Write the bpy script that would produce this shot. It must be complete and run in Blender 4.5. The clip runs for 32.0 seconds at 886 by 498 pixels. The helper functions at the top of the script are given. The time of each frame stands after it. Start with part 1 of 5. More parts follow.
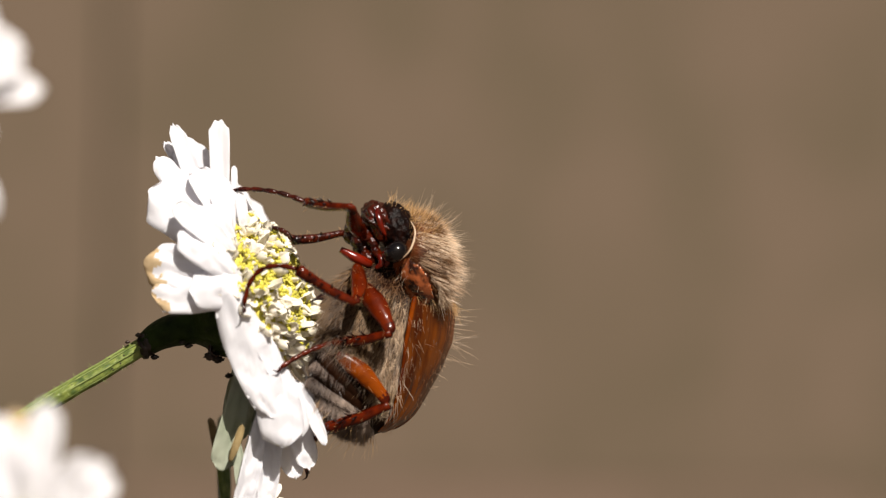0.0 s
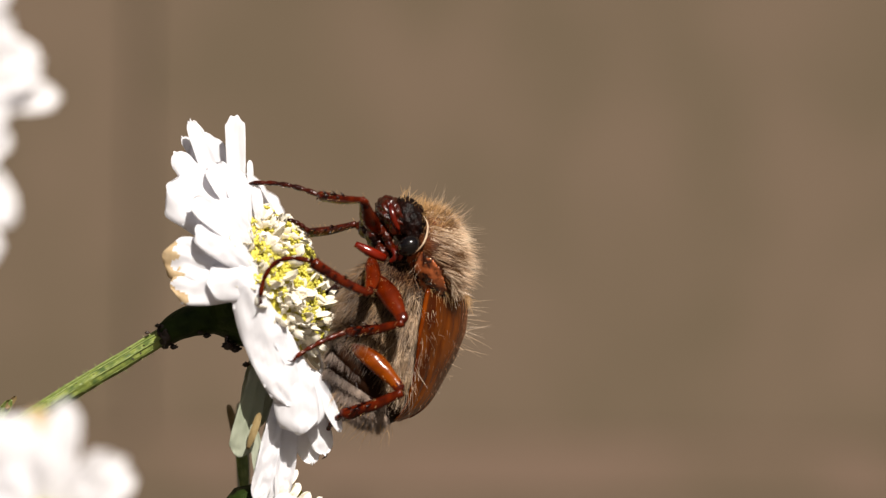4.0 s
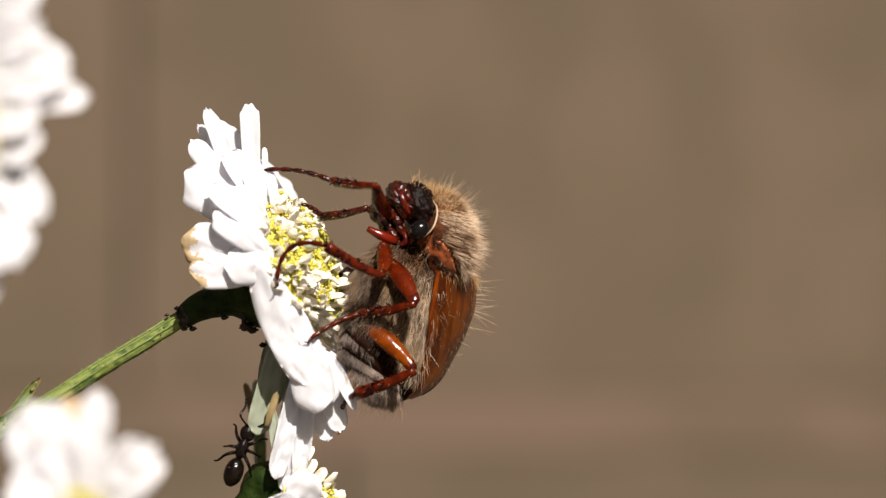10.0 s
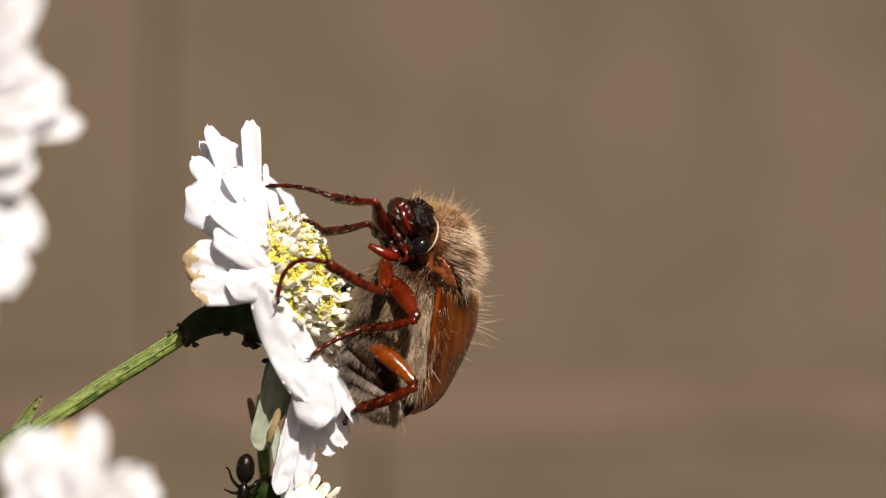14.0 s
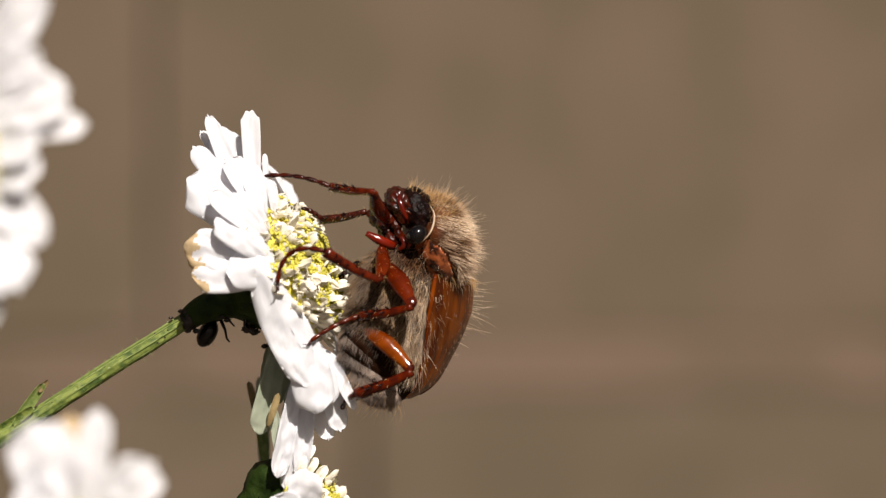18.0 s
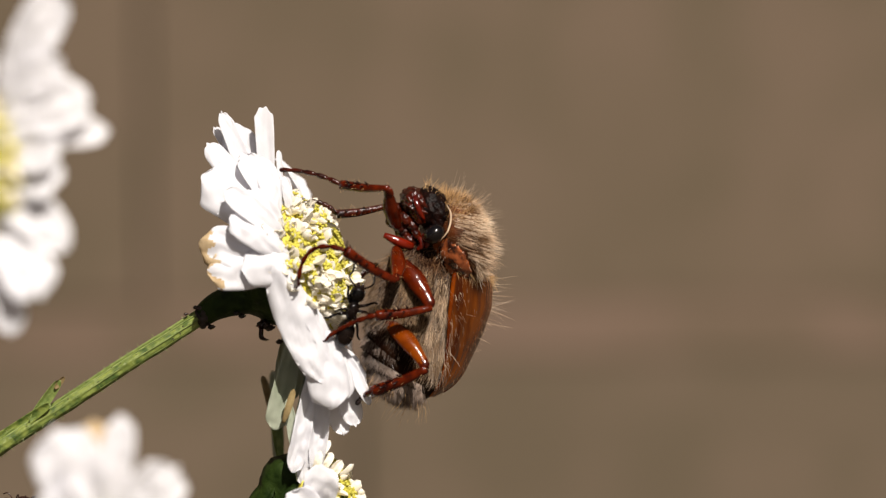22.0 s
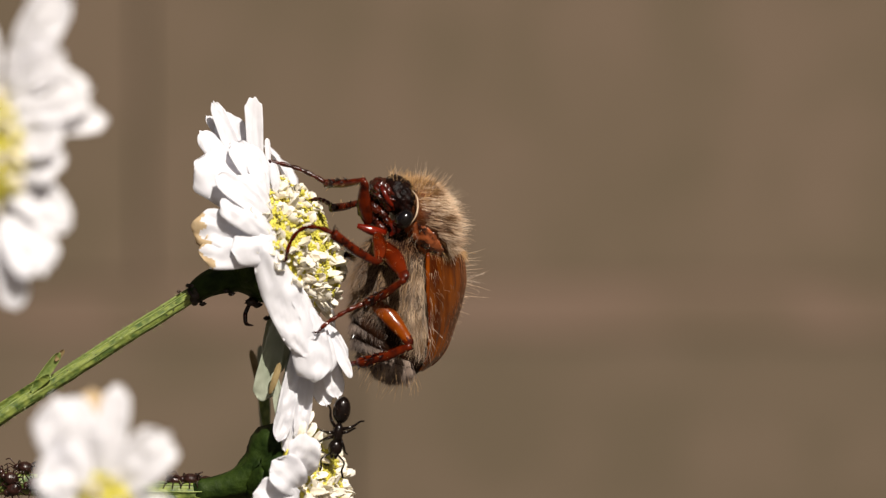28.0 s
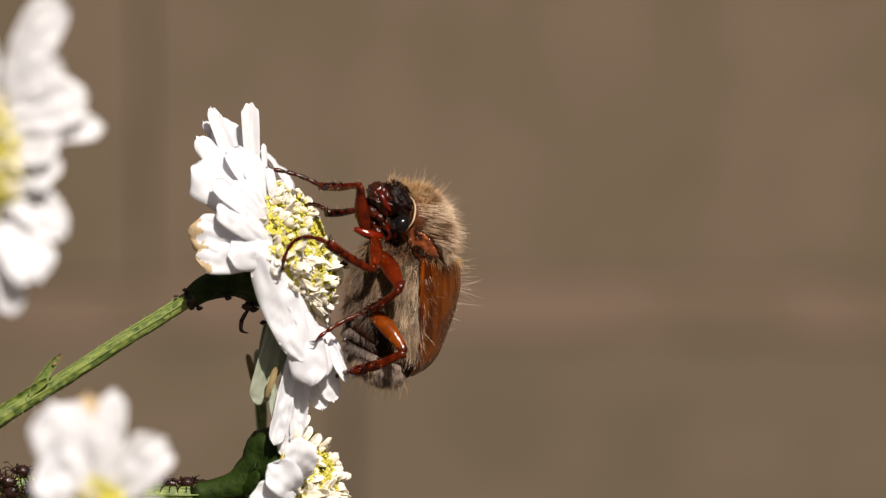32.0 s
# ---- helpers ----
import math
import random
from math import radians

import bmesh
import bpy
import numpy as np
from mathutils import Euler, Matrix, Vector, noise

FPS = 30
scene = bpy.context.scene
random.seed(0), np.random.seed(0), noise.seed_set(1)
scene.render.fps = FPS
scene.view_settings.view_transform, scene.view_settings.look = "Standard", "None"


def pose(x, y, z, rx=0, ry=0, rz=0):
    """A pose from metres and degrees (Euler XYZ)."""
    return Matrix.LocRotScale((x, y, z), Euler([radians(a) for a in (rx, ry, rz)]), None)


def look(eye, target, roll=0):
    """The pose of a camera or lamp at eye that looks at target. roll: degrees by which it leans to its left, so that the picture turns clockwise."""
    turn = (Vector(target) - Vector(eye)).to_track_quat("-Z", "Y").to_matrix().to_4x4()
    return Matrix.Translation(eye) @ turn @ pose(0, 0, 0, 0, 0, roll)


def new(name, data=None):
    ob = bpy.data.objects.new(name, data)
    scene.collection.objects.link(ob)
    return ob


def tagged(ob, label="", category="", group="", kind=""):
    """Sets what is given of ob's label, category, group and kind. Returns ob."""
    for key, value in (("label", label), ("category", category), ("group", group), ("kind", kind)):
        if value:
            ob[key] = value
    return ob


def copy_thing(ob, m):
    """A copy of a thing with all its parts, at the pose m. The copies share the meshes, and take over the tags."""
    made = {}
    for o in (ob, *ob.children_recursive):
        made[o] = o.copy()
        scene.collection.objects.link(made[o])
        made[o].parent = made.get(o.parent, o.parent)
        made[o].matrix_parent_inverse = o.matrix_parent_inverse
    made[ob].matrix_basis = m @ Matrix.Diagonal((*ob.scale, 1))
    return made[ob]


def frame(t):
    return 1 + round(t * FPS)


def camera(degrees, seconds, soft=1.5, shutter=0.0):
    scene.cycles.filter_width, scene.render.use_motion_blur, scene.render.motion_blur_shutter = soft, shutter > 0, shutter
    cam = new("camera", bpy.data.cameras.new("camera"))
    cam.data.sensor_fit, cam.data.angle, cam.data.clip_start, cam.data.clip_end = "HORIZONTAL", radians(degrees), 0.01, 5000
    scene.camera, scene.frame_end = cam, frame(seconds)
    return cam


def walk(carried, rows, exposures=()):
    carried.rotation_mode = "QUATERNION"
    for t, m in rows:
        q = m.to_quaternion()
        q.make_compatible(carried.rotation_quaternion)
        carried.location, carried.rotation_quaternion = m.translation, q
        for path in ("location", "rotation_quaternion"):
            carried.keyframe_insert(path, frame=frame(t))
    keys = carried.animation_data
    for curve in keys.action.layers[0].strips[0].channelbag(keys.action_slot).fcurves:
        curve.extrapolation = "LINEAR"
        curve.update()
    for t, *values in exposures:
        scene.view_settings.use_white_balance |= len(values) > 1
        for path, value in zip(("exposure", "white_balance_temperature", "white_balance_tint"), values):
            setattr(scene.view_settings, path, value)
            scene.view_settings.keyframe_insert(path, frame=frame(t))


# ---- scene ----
cam = camera(10, 32.0, 1.3)
PX = 0.037e-3        # metres covered by one picture unit at the flower
D0 = 784 * PX / math.tan(radians(5))
Z0 = 0.45


def place(x, y, depth=0.0):
    """A point of the plan: x to the right, y down, depth away from the lens, in plan units of 0.037 mm on the flower's plane."""
    f = (D0 + depth * PX) / D0
    return Vector(((x - 784) * PX * f, depth * PX, Z0 - (y - 441) * PX * f))


def vec(x, y, depth=0.0):
    return Vector((x * PX, depth * PX, -y * PX))


walk(cam, [
    (0, pose(-0.002090, -0.311914, 0.439376, 92.1343, -1.1198, -0.6835)),
    (0.5, pose(-0.002034, -0.312844, 0.439757, 92.0416, -1.0537, -0.6456)),
    (1, pose(-0.001862, -0.313441, 0.441035, 91.7882, -1.1161, -0.5562)),
    (1.5, pose(-0.002023, -0.313634, 0.441979, 91.5999, -1.0420, -0.5273)),
    (2, pose(-0.000318, -0.315384, 0.442651, 91.4592, -1.0462, -0.1540)),
    (2.5, pose(0.001357, -0.316550, 0.443615, 91.2638, -0.9784, 0.1863)),
    (3, pose(0.001809, -0.317902, 0.444024, 91.1755, -0.9723, 0.2723)),
    (3.5, pose(0.000369, -0.318978, 0.443526, 91.2514, -0.8871, -0.0139)),
    (5.5, pose(-0.001216, -0.323249, 0.441568, 91.5379, -0.6387, -0.3643)),
    (6, pose(-0.003298, -0.321442, 0.442579, 91.3388, -0.8033, -0.6812)),
    (6.5, pose(-0.005140, -0.321956, 0.443693, 91.1160, -0.6264, -0.9402)),
    (7, pose(-0.005995, -0.322596, 0.444745, 90.9105, -0.4870, -1.0234)),
    (7.5, pose(-0.004939, -0.323013, 0.446096, 90.6532, -0.5390, -0.7936)),
    (8, pose(-0.003209, -0.325399, 0.446791, 90.5115, -0.6003, -0.4932)),
    (8.5, pose(-0.002205, -0.326009, 0.447152, 90.4222, -0.4696, -0.3313)),
    (9, pose(-0.001771, -0.327731, 0.447417, 90.3451, -0.3510, -0.2780)),
    (9.5, pose(-0.002027, -0.329673, 0.447042, 90.4018, -0.4890, -0.3435)),
    (10, pose(-0.003101, -0.330938, 0.445771, 90.6008, -0.1872, -0.5596)),
    (10.5, pose(-0.003765, -0.331374, 0.445697, 90.6109, -0.1670, -0.6870)),
    (11, pose(-0.002371, -0.329778, 0.446898, 90.4055, -0.1444, -0.4292)),
    (11.5, pose(-0.000028, -0.330364, 0.448468, 90.1596, -0.2499, -0.0113)),
    (12, pose(0.001050, -0.331507, 0.449339, 90.0473, -0.2054, 0.1752)),
    (12.5, pose(0.001294, -0.331568, 0.449873, 89.9885, -0.1096, 0.2282)),
    (13, pose(0.000787, -0.331519, 0.449965, 90.0060, 0.0022, 0.1360)),
    (13.5, pose(0.000982, -0.331952, 0.449783, 90.0676, -0.0034, 0.1709)),
    (14, pose(0.000262, -0.331946, 0.449740, 90.0841, 0.1498, 0.0381)),
    (14.5, pose(-0.001096, -0.331815, 0.449892, 90.0470, 0.2131, -0.1976)),
    (16.5, pose(0.000945, -0.332538, 0.457066, 88.7464, -0.4475, 0.1770)),
    (17, pose(0.000364, -0.334496, 0.455762, 88.9609, -0.1724, 0.0452)),
    (17.5, pose(0.000084, -0.337199, 0.453875, 89.2608, 0.1255, -0.0399)),
    (18, pose(0.000090, -0.339140, 0.453568, 89.2969, 0.1846, -0.0436)),
    (18.5, pose(-0.001085, -0.339689, 0.454039, 89.1868, 0.3513, -0.2541)),
    (19, pose(-0.001080, -0.340966, 0.454907, 89.0358, 0.4019, -0.2443)),
    (19.5, pose(-0.000760, -0.340521, 0.455832, 88.8685, 0.2281, -0.1677)),
    (20, pose(0.000022, -0.341965, 0.455984, 88.8603, 0.2634, -0.0195)),
    (20.5, pose(0.000340, -0.342505, 0.456297, 88.7947, 0.4657, 0.0369)),
    (21, pose(0.000438, -0.343475, 0.456477, 88.7775, 0.4151, 0.0779)),
    (21.5, pose(-0.001376, -0.342052, 0.456821, 88.7095, 0.4405, -0.1987)),
    (22, pose(-0.003079, -0.340671, 0.457626, 88.5641, 0.4565, -0.4331)),
    (22.5, pose(-0.002769, -0.341437, 0.459135, 88.2912, 0.3212, -0.3071)),
    (23, pose(-0.001626, -0.340803, 0.459437, 88.2556, -0.2814, -0.0489)),
    (23.5, pose(-0.001523, -0.341322, 0.459664, 88.2131, -0.3393, -0.0355)),
    (24, pose(-0.002317, -0.340736, 0.459842, 88.1645, -0.2523, -0.1856)),
    (24.5, pose(-0.001961, -0.342306, 0.459339, 88.2484, -0.2486, -0.1368)),
    (25, pose(-0.002381, -0.343217, 0.458719, 88.3486, -0.0798, -0.2385)),
    (25.5, pose(-0.003230, -0.342345, 0.459061, 88.2713, -0.0835, -0.3920)),
    (27.5, pose(-0.003070, -0.355296, 0.459168, 88.1951, -0.0482, -0.5907)),
    (28, pose(-0.001779, -0.362113, 0.458257, 88.3575, 0.0344, -0.4393)),
    (28.5, pose(-0.001493, -0.362794, 0.457650, 88.4607, -0.1207, -0.4160)),
    (29, pose(-0.002080, -0.362698, 0.457192, 88.5321, 0.1173, -0.5296)),
    (29.5, pose(-0.002407, -0.362506, 0.457880, 88.4146, 0.0635, -0.5870)),
    (30, pose(-0.002356, -0.363035, 0.458244, 88.3671, 0.0834, -0.5822)),
    (30.5, pose(-0.001643, -0.363562, 0.457751, 88.4666, 0.0362, -0.4689)),
    (31, pose(-0.000558, -0.365564, 0.457623, 88.5159, 0.0838, -0.3016)),
    (31.5, pose(-0.001011, -0.363789, 0.458835, 88.3175, -0.0364, -0.3639)),
    (32, pose(-0.001053, -0.364302, 0.459120, 88.2865, 0.0176, -0.3748)),
], exposures=((0, 0.48), (9, 0.54), (14, 0.47), (19, 0.40), (25, 0.31), (32, 0.33)))
cam.data.dof.use_dof = True
cam.data.dof.aperture_fstop = 27.0

# ---- light ----
SUN_TO = Vector((0.22, -0.70, 0.68)).normalized()
world = bpy.data.worlds.new("sky")
scene.world = world
world.use_nodes = True
sky = world.node_tree.nodes.new("ShaderNodeTexSky")
sky.sky_type = "NISHITA"
sky.sun_disc = False
sky.dust_density = 6.0
sky.ozone_density = 0.3
sky.sun_elevation = math.asin(SUN_TO.z)
sky.sun_rotation = math.atan2(SUN_TO.x, SUN_TO.y)
backdrop_node = world.node_tree.nodes["Background"]
backdrop_node.inputs["Strength"].default_value = 0.022
world.node_tree.links.new(sky.outputs[0], backdrop_node.inputs["Color"])
sun = new("sun", bpy.data.lights.new("sun", "SUN"))
sun.data.energy = 5.0
sun.data.angle = radians(0.5)
sun.data.color = (1.0, 0.925, 0.835)
sun.matrix_world = look(SUN_TO * 5, (0, 0, 0))


# ---- materials ----
def material(name, base, dark=None, rough=0.5, scale=400.0, bump=0.0, bump_scale=2000.0, metal=0.0, spec=0.5, translucent=0.0,
             coat=0.0, stretch=(1, 1, 1), mix=(0.35, 0.65), vary=0.0, island=0.0, relief=0.0001):
    """A surface with two scales of noise between two colours, relief, and optionally light that comes through."""
    m = bpy.data.materials.new(name)
    m.use_nodes = True
    nt = m.node_tree
    n, l = nt.nodes, nt.links
    b = n["Principled BSDF"]
    out = n["Material Output"]
    tc = n.new("ShaderNodeTexCoord")
    mp = n.new("ShaderNodeMapping")
    mp.inputs["Scale"].default_value = stretch
    l.new(tc.outputs["Object"], mp.inputs["Vector"])
    big = n.new("ShaderNodeTexNoise")
    big.inputs["Scale"].default_value = scale
    big.inputs["Detail"].default_value = 5
    l.new(mp.outputs[0], big.inputs["Vector"])
    ramp = n.new("ShaderNodeValToRGB")
    ramp.color_ramp.elements[0].position, ramp.color_ramp.elements[1].position = mix
    ramp.color_ramp.elements[0].color = (*(dark or base), 1)
    ramp.color_ramp.elements[1].color = (*base, 1)
    l.new(big.outputs[0], ramp.inputs[0])
    colour = ramp.outputs[0]
    if vary or island:
        info = n.new("ShaderNodeNewGeometry" if island else "ShaderNodeObjectInfo")
        vary = vary or island
        hsv = n.new("ShaderNodeHueSaturation")
        mr = n.new("ShaderNodeMapRange")
        mr.inputs[3].default_value, mr.inputs[4].default_value = 1 - vary, 1 + vary
        l.new(info.outputs["Random Per Island" if island else "Random"], mr.inputs[0])
        l.new(mr.outputs[0], hsv.inputs["Value"])
        l.new(colour, hsv.inputs["Color"])
        colour = hsv.outputs[0]
    l.new(colour, b.inputs["Base Color"])
    b.inputs["Roughness"].default_value = rough
    b.inputs["Metallic"].default_value = metal
    b.inputs["Specular IOR Level"].default_value = spec
    b.inputs["Coat Weight"].default_value = coat
    b.inputs["Coat Roughness"].default_value = 0.12
    if bump:
        fine = n.new("ShaderNodeTexNoise")
        fine.inputs["Scale"].default_value = bump_scale
        fine.inputs["Detail"].default_value = 4
        l.new(mp.outputs[0], fine.inputs["Vector"])
        bp = n.new("ShaderNodeBump")
        bp.inputs["Strength"].default_value = bump
        bp.inputs["Distance"].default_value = relief
        l.new(fine.outputs[0], bp.inputs["Height"])
        l.new(bp.outputs[0], b.inputs["Normal"])
    if translucent:
        tr = n.new("ShaderNodeBsdfTranslucent")
        l.new(colour, tr.inputs["Color"])
        mx = n.new("ShaderNodeMixShader")
        mx.inputs[0].default_value = translucent
        l.new(b.outputs[0], mx.inputs[1])
        l.new(tr.outputs[0], mx.inputs[2])
        l.new(mx.outputs[0], out.inputs["Surface"])
    return m


PETAL = material("petal_white", (0.89, 0.885, 0.915), (0.80, 0.80, 0.84), 0.55, 250, 0.35, 1500, translucent=0.40, stretch=(1, 1, 0.4))
PETAL_BROWN = material("petal_brown_stain", (0.64, 0.50, 0.31), (0.52, 0.37, 0.20), 0.7, 900, 0.4, 3000, translucent=0.30)
# Shaded copy of PETAL, shade painted in as grey-green; one pale leaf shares it.
PETAL_SHADE_GREEN = material("petal_shade_grey_green", (0.4640, 0.4960, 0.3920), (0.3360, 0.3760, 0.2720), 0.6, 300, 0.2, 1500, translucent=0.4)
FLORET_WHITE = material("floret_cream", (0.94, 0.91, 0.84), (0.90, 0.84, 0.70), 0.45, 700, 0.15, 3000, translucent=0.30, vary=0.06)
FLORET_YELLOW = material("floret_yellow", (0.72, 0.65, 0.105), (0.54, 0.50, 0.06), 0.55, 1500, 0.3, 5000, translucent=0.25, vary=0.12)
DISC = material("disc_green_yellow", (0.70, 0.60, 0.09), (0.50, 0.46, 0.06), 0.7, 1200, 0.5, 4000)
STEM = material("stem_green", (0.185, 0.225, 0.045), (0.040, 0.072, 0.010), 0.5, 1500, 0.7, 3600, mix=(0.36, 0.60))
STEM_RIB = material("stem_rib_pale_green", (0.2080, 0.2560, 0.0720), (0.0960, 0.1400, 0.0280), 0.5, 1900, 0.5, 5000, mix=(0.36, 0.64))
BRACT = material("bract_dark_green", (0.024, 0.042, 0.006), (0.008, 0.017, 0.0025), 0.55, 900, 0.9, 2200, spec=0.12, relief=0.00012)
NODE = material("node_dark_brown", (0.024, 0.010, 0.007), (0.008, 0.004, 0.003), 0.35, 1500, 0.8, 3000)
DRY = material("dry_brown", (0.2720, 0.2000, 0.0880), (0.1360, 0.0880, 0.0320), 0.7, 900, 0.4, 3000)
ELYTRA = material("elytra_amber", (0.145, 0.034, 0.0020), (0.042, 0.0075, 0.0007), 0.19, 800, 0.35, 5000, coat=0.06, spec=0.30, stretch=(1.6, 1, 0.16), relief=0.00005, mix=(0.34, 0.62))
CHITIN = material("chitin_red_brown", (0.090, 0.0085, 0.0004), (0.013, 0.0010, 0.0003), 0.14, 1600, 0.25, 5000, coat=0.05, spec=0.28, relief=0.00006, mix=(0.3, 0.7))
CHITIN_ORANGE = material("chitin_orange", (0.090, 0.0092, 0.0004), (0.022, 0.0017, 0.0003), 0.15, 500, 0.3, 2800, coat=0.0, spec=0.22, relief=0.00008, mix=(0.40, 0.62))
CHITIN_DARK = material("chitin_dark", (0.0163, 0.0034, 0.0020), (0.0041, 0.0014, 0.0014), 0.26, 2600, 1.0, 6500, coat=0.1, spec=0.35, relief=0.00005)
HEAD_MAT = material("head_pitted_black", (0.010, 0.0025, 0.0015), (0.002, 0.001, 0.001), 0.40, 2200, 1.0, 4200, spec=0.10, relief=0.00010)
PRONOTUM = material("pronotum_brown", (0.085, 0.022, 0.005), (0.030, 0.008, 0.002), 0.5, 700, 0.5, 3500, spec=0.15)
FACE = material("face_dark_red", (0.048, 0.0050, 0.0008), (0.006, 0.0010, 0.0006), 0.24, 1500, 0.9, 4200, coat=0.08, spec=0.35, relief=0.00008)
ABDOMEN = material("abdomen_dark", (0.022, 0.0075, 0.003), (0.006, 0.0025, 0.001), 0.6, 900, 0.5, 3500, spec=0.04)
CHITIN_RED = material("chitin_bright_red", (0.13, 0.007, 0.001), (0.04, 0.002, 0.0006), 0.16, 900, 0.2, 4000, coat=0.15, spec=0.35)
THIGH = material("thigh_amber", (0.165, 0.031, 0.0005), (0.055, 0.0060, 0.0003), 0.16, 450, 0.3, 3000, coat=0.0, spec=0.20, mix=(0.40, 0.6), relief=0.00006)
HAIR_WHITE = material("hair_pale", (0.80, 0.63, 0.45), (0.44, 0.29, 0.18), 0.4, 600, translucent=0.30, island=0.4)
FLANK = material("flank_mottled_red", (0.31, 0.080, 0.024), (0.022, 0.005, 0.002), 0.13, 1300, 0.6, 2000, coat=0.5, spec=0.5, relief=0.00010, mix=(0.43, 0.57))
HAIR_BUFF = material("hair_buff", (0.70, 0.52, 0.35), (0.20, 0.120, 0.064), 0.45, 500, translucent=0.25, island=0.5)
EYE = material("eye_black", (0.004, 0.003, 0.003), (0.003, 0.002, 0.002), 0.10, 3000, 0.05, 9000, spec=0.5)
HAIR_BROWN = material("hair_dark_brown", (0.26, 0.130, 0.050), (0.09, 0.040, 0.014), 0.5, 600, translucent=0.25, island=0.35)
HAIR = material("hair_blond", (0.68, 0.43, 0.19), (0.42, 0.235, 0.085), 0.45, 600, translucent=0.40, island=0.3)
HAIR_SILVER = material("hair_silver", (0.36, 0.270, 0.215), (0.060, 0.036, 0.024), 0.55, 500, translucent=0.2, island=0.35)
HAIR_GREY = material("hair_grey_buff", (0.27, 0.165, 0.080), (0.045, 0.020, 0.008), 0.5, 350, translucent=0.25, island=0.5)
ANT_BLACK = material("ant_black_brown", (0.0075, 0.0040, 0.0030), (0.003, 0.0018, 0.0014), 0.18, 1500, 0.4, 5000, coat=0.0, spec=0.30)
APHID = material("aphid_brown", (0.032, 0.011, 0.008), (0.008, 0.003, 0.002), 0.30, 1500, 0.8, 3000, coat=0.1, spec=0.35)
WOOD = material("weathered_wood", (0.1185, 0.0850, 0.0580), (0.0970, 0.0725, 0.0460), 0.9, 75, 0.6, 300, stretch=(1, 1, 0.7), vary=0.02, mix=(0.38, 0.62), spec=0.3)
WOOD_PINK = material("weathered_wood_pinkish", (0.1330, 0.0905, 0.0650), (0.1060, 0.0765, 0.0505), 0.9, 75, 0.6, 300, stretch=(0.8, 1, 1), mix=(0.42, 0.58), spec=0.3)
WOOD_LOW = material("weathered_wood_dull", (0.1110, 0.0815, 0.0550), (0.0930, 0.0705, 0.0450), 0.9, 75, 0.6, 300, stretch=(0.8, 1, 1), vary=0.02, mix=(0.38, 0.62), spec=0.3)
EARTH = material("dry_earth", (0.095, 0.070, 0.048), (0.05, 0.037, 0.025), 0.9, 9, 0.8, 120)

# ---- building blocks ----
def finish(name, bm, mat, smooth=True):
    bmesh.ops.recalc_face_normals(bm, faces=bm.faces)
    me = bpy.data.meshes.new(name)
    bm.to_mesh(me)
    bm.free()
    me.materials.append(mat)
    if smooth:
        me.polygons.foreach_set("use_smooth", [True] * len(me.polygons))
    return me


def part(name, bm, mat, parent, label="", smooth=True):
    """Links a bmesh (or a ready mesh) as one mesh object under a thing or a part."""
    me = bm if isinstance(bm, bpy.types.Mesh) else finish(name, bm, mat, smooth)
    ob = new(name, me)
    ob.parent = parent
    return tagged(ob, label)


def thing(name, at, label, category, group="", kind=""):
    ob = new(name)
    ob.empty_display_size = 0.002
    ob.matrix_basis = Matrix.Translation(at)
    return tagged(ob, label, category, group, kind)


def bezier(points, n):
    """n+1 points on the smooth curve through the given points (Catmull-Rom)."""
    p = [Vector(q) for q in points]
    p = [2 * p[0] - p[1]] + p + [2 * p[-1] - p[-2]]
    out = []
    spans = len(p) - 3
    for i in range(n + 1):
        u = i / n * spans
        j = min(int(u), spans - 1)
        u -= j
        a, b, c, d = p[j:j + 4]
        out.append(0.5 * (2 * b + (c - a) * u + (2 * a - 5 * b + 4 * c - d) * u * u + (3 * b - a - 3 * c + d) * u ** 3))
    return out


def tube(bm, points, radii, sides=10, ridges=0, ridge=0.0, squash=1.0, wobble=0.0, squash_to=None):
    """A tapered tube along points, with closed ends. radii: one for each point, or a function of 0..1."""
    n = len(points)
    rings = []
    up = squash_to or Vector((0.13, -0.97, 0.2))
    for i, p in enumerate(points):
        t = (points[min(i + 1, n - 1)] - points[max(i - 1, 0)]).normalized()
        s = t.cross(up)
        s = s.normalized() if s.length > 1e-6 else t.orthogonal().normalized()
        q = s.cross(t).normalized()
        r = radii(i / (n - 1)) if callable(radii) else radii[i]
        ring = []
        for j in range(sides):
            a = 2 * math.pi * j / sides
            rr = r * (1 + (ridge * math.cos(ridges * a) if ridges else 0))
            if wobble:
                rr *= 1 + wobble * noise.noise((p * 900) + Vector((math.cos(a), math.sin(a), 0)) * 1.3)
            ring.append(bm.verts.new(p + s * (math.cos(a) * rr) + q * (math.sin(a) * rr * squash)))
        rings.append(ring)
    for a, b in zip(rings, rings[1:]):
        for j in range(sides):
            bm.faces.new((a[j], a[(j + 1) % sides], b[(j + 1) % sides], b[j]))
    for ring, p in ((rings[0], points[0]), (rings[-1], points[-1])):
        c = bm.verts.new(p)
        for j in range(sides):
            bm.faces.new((ring[j], ring[(j + 1) % sides], c))
    return bm


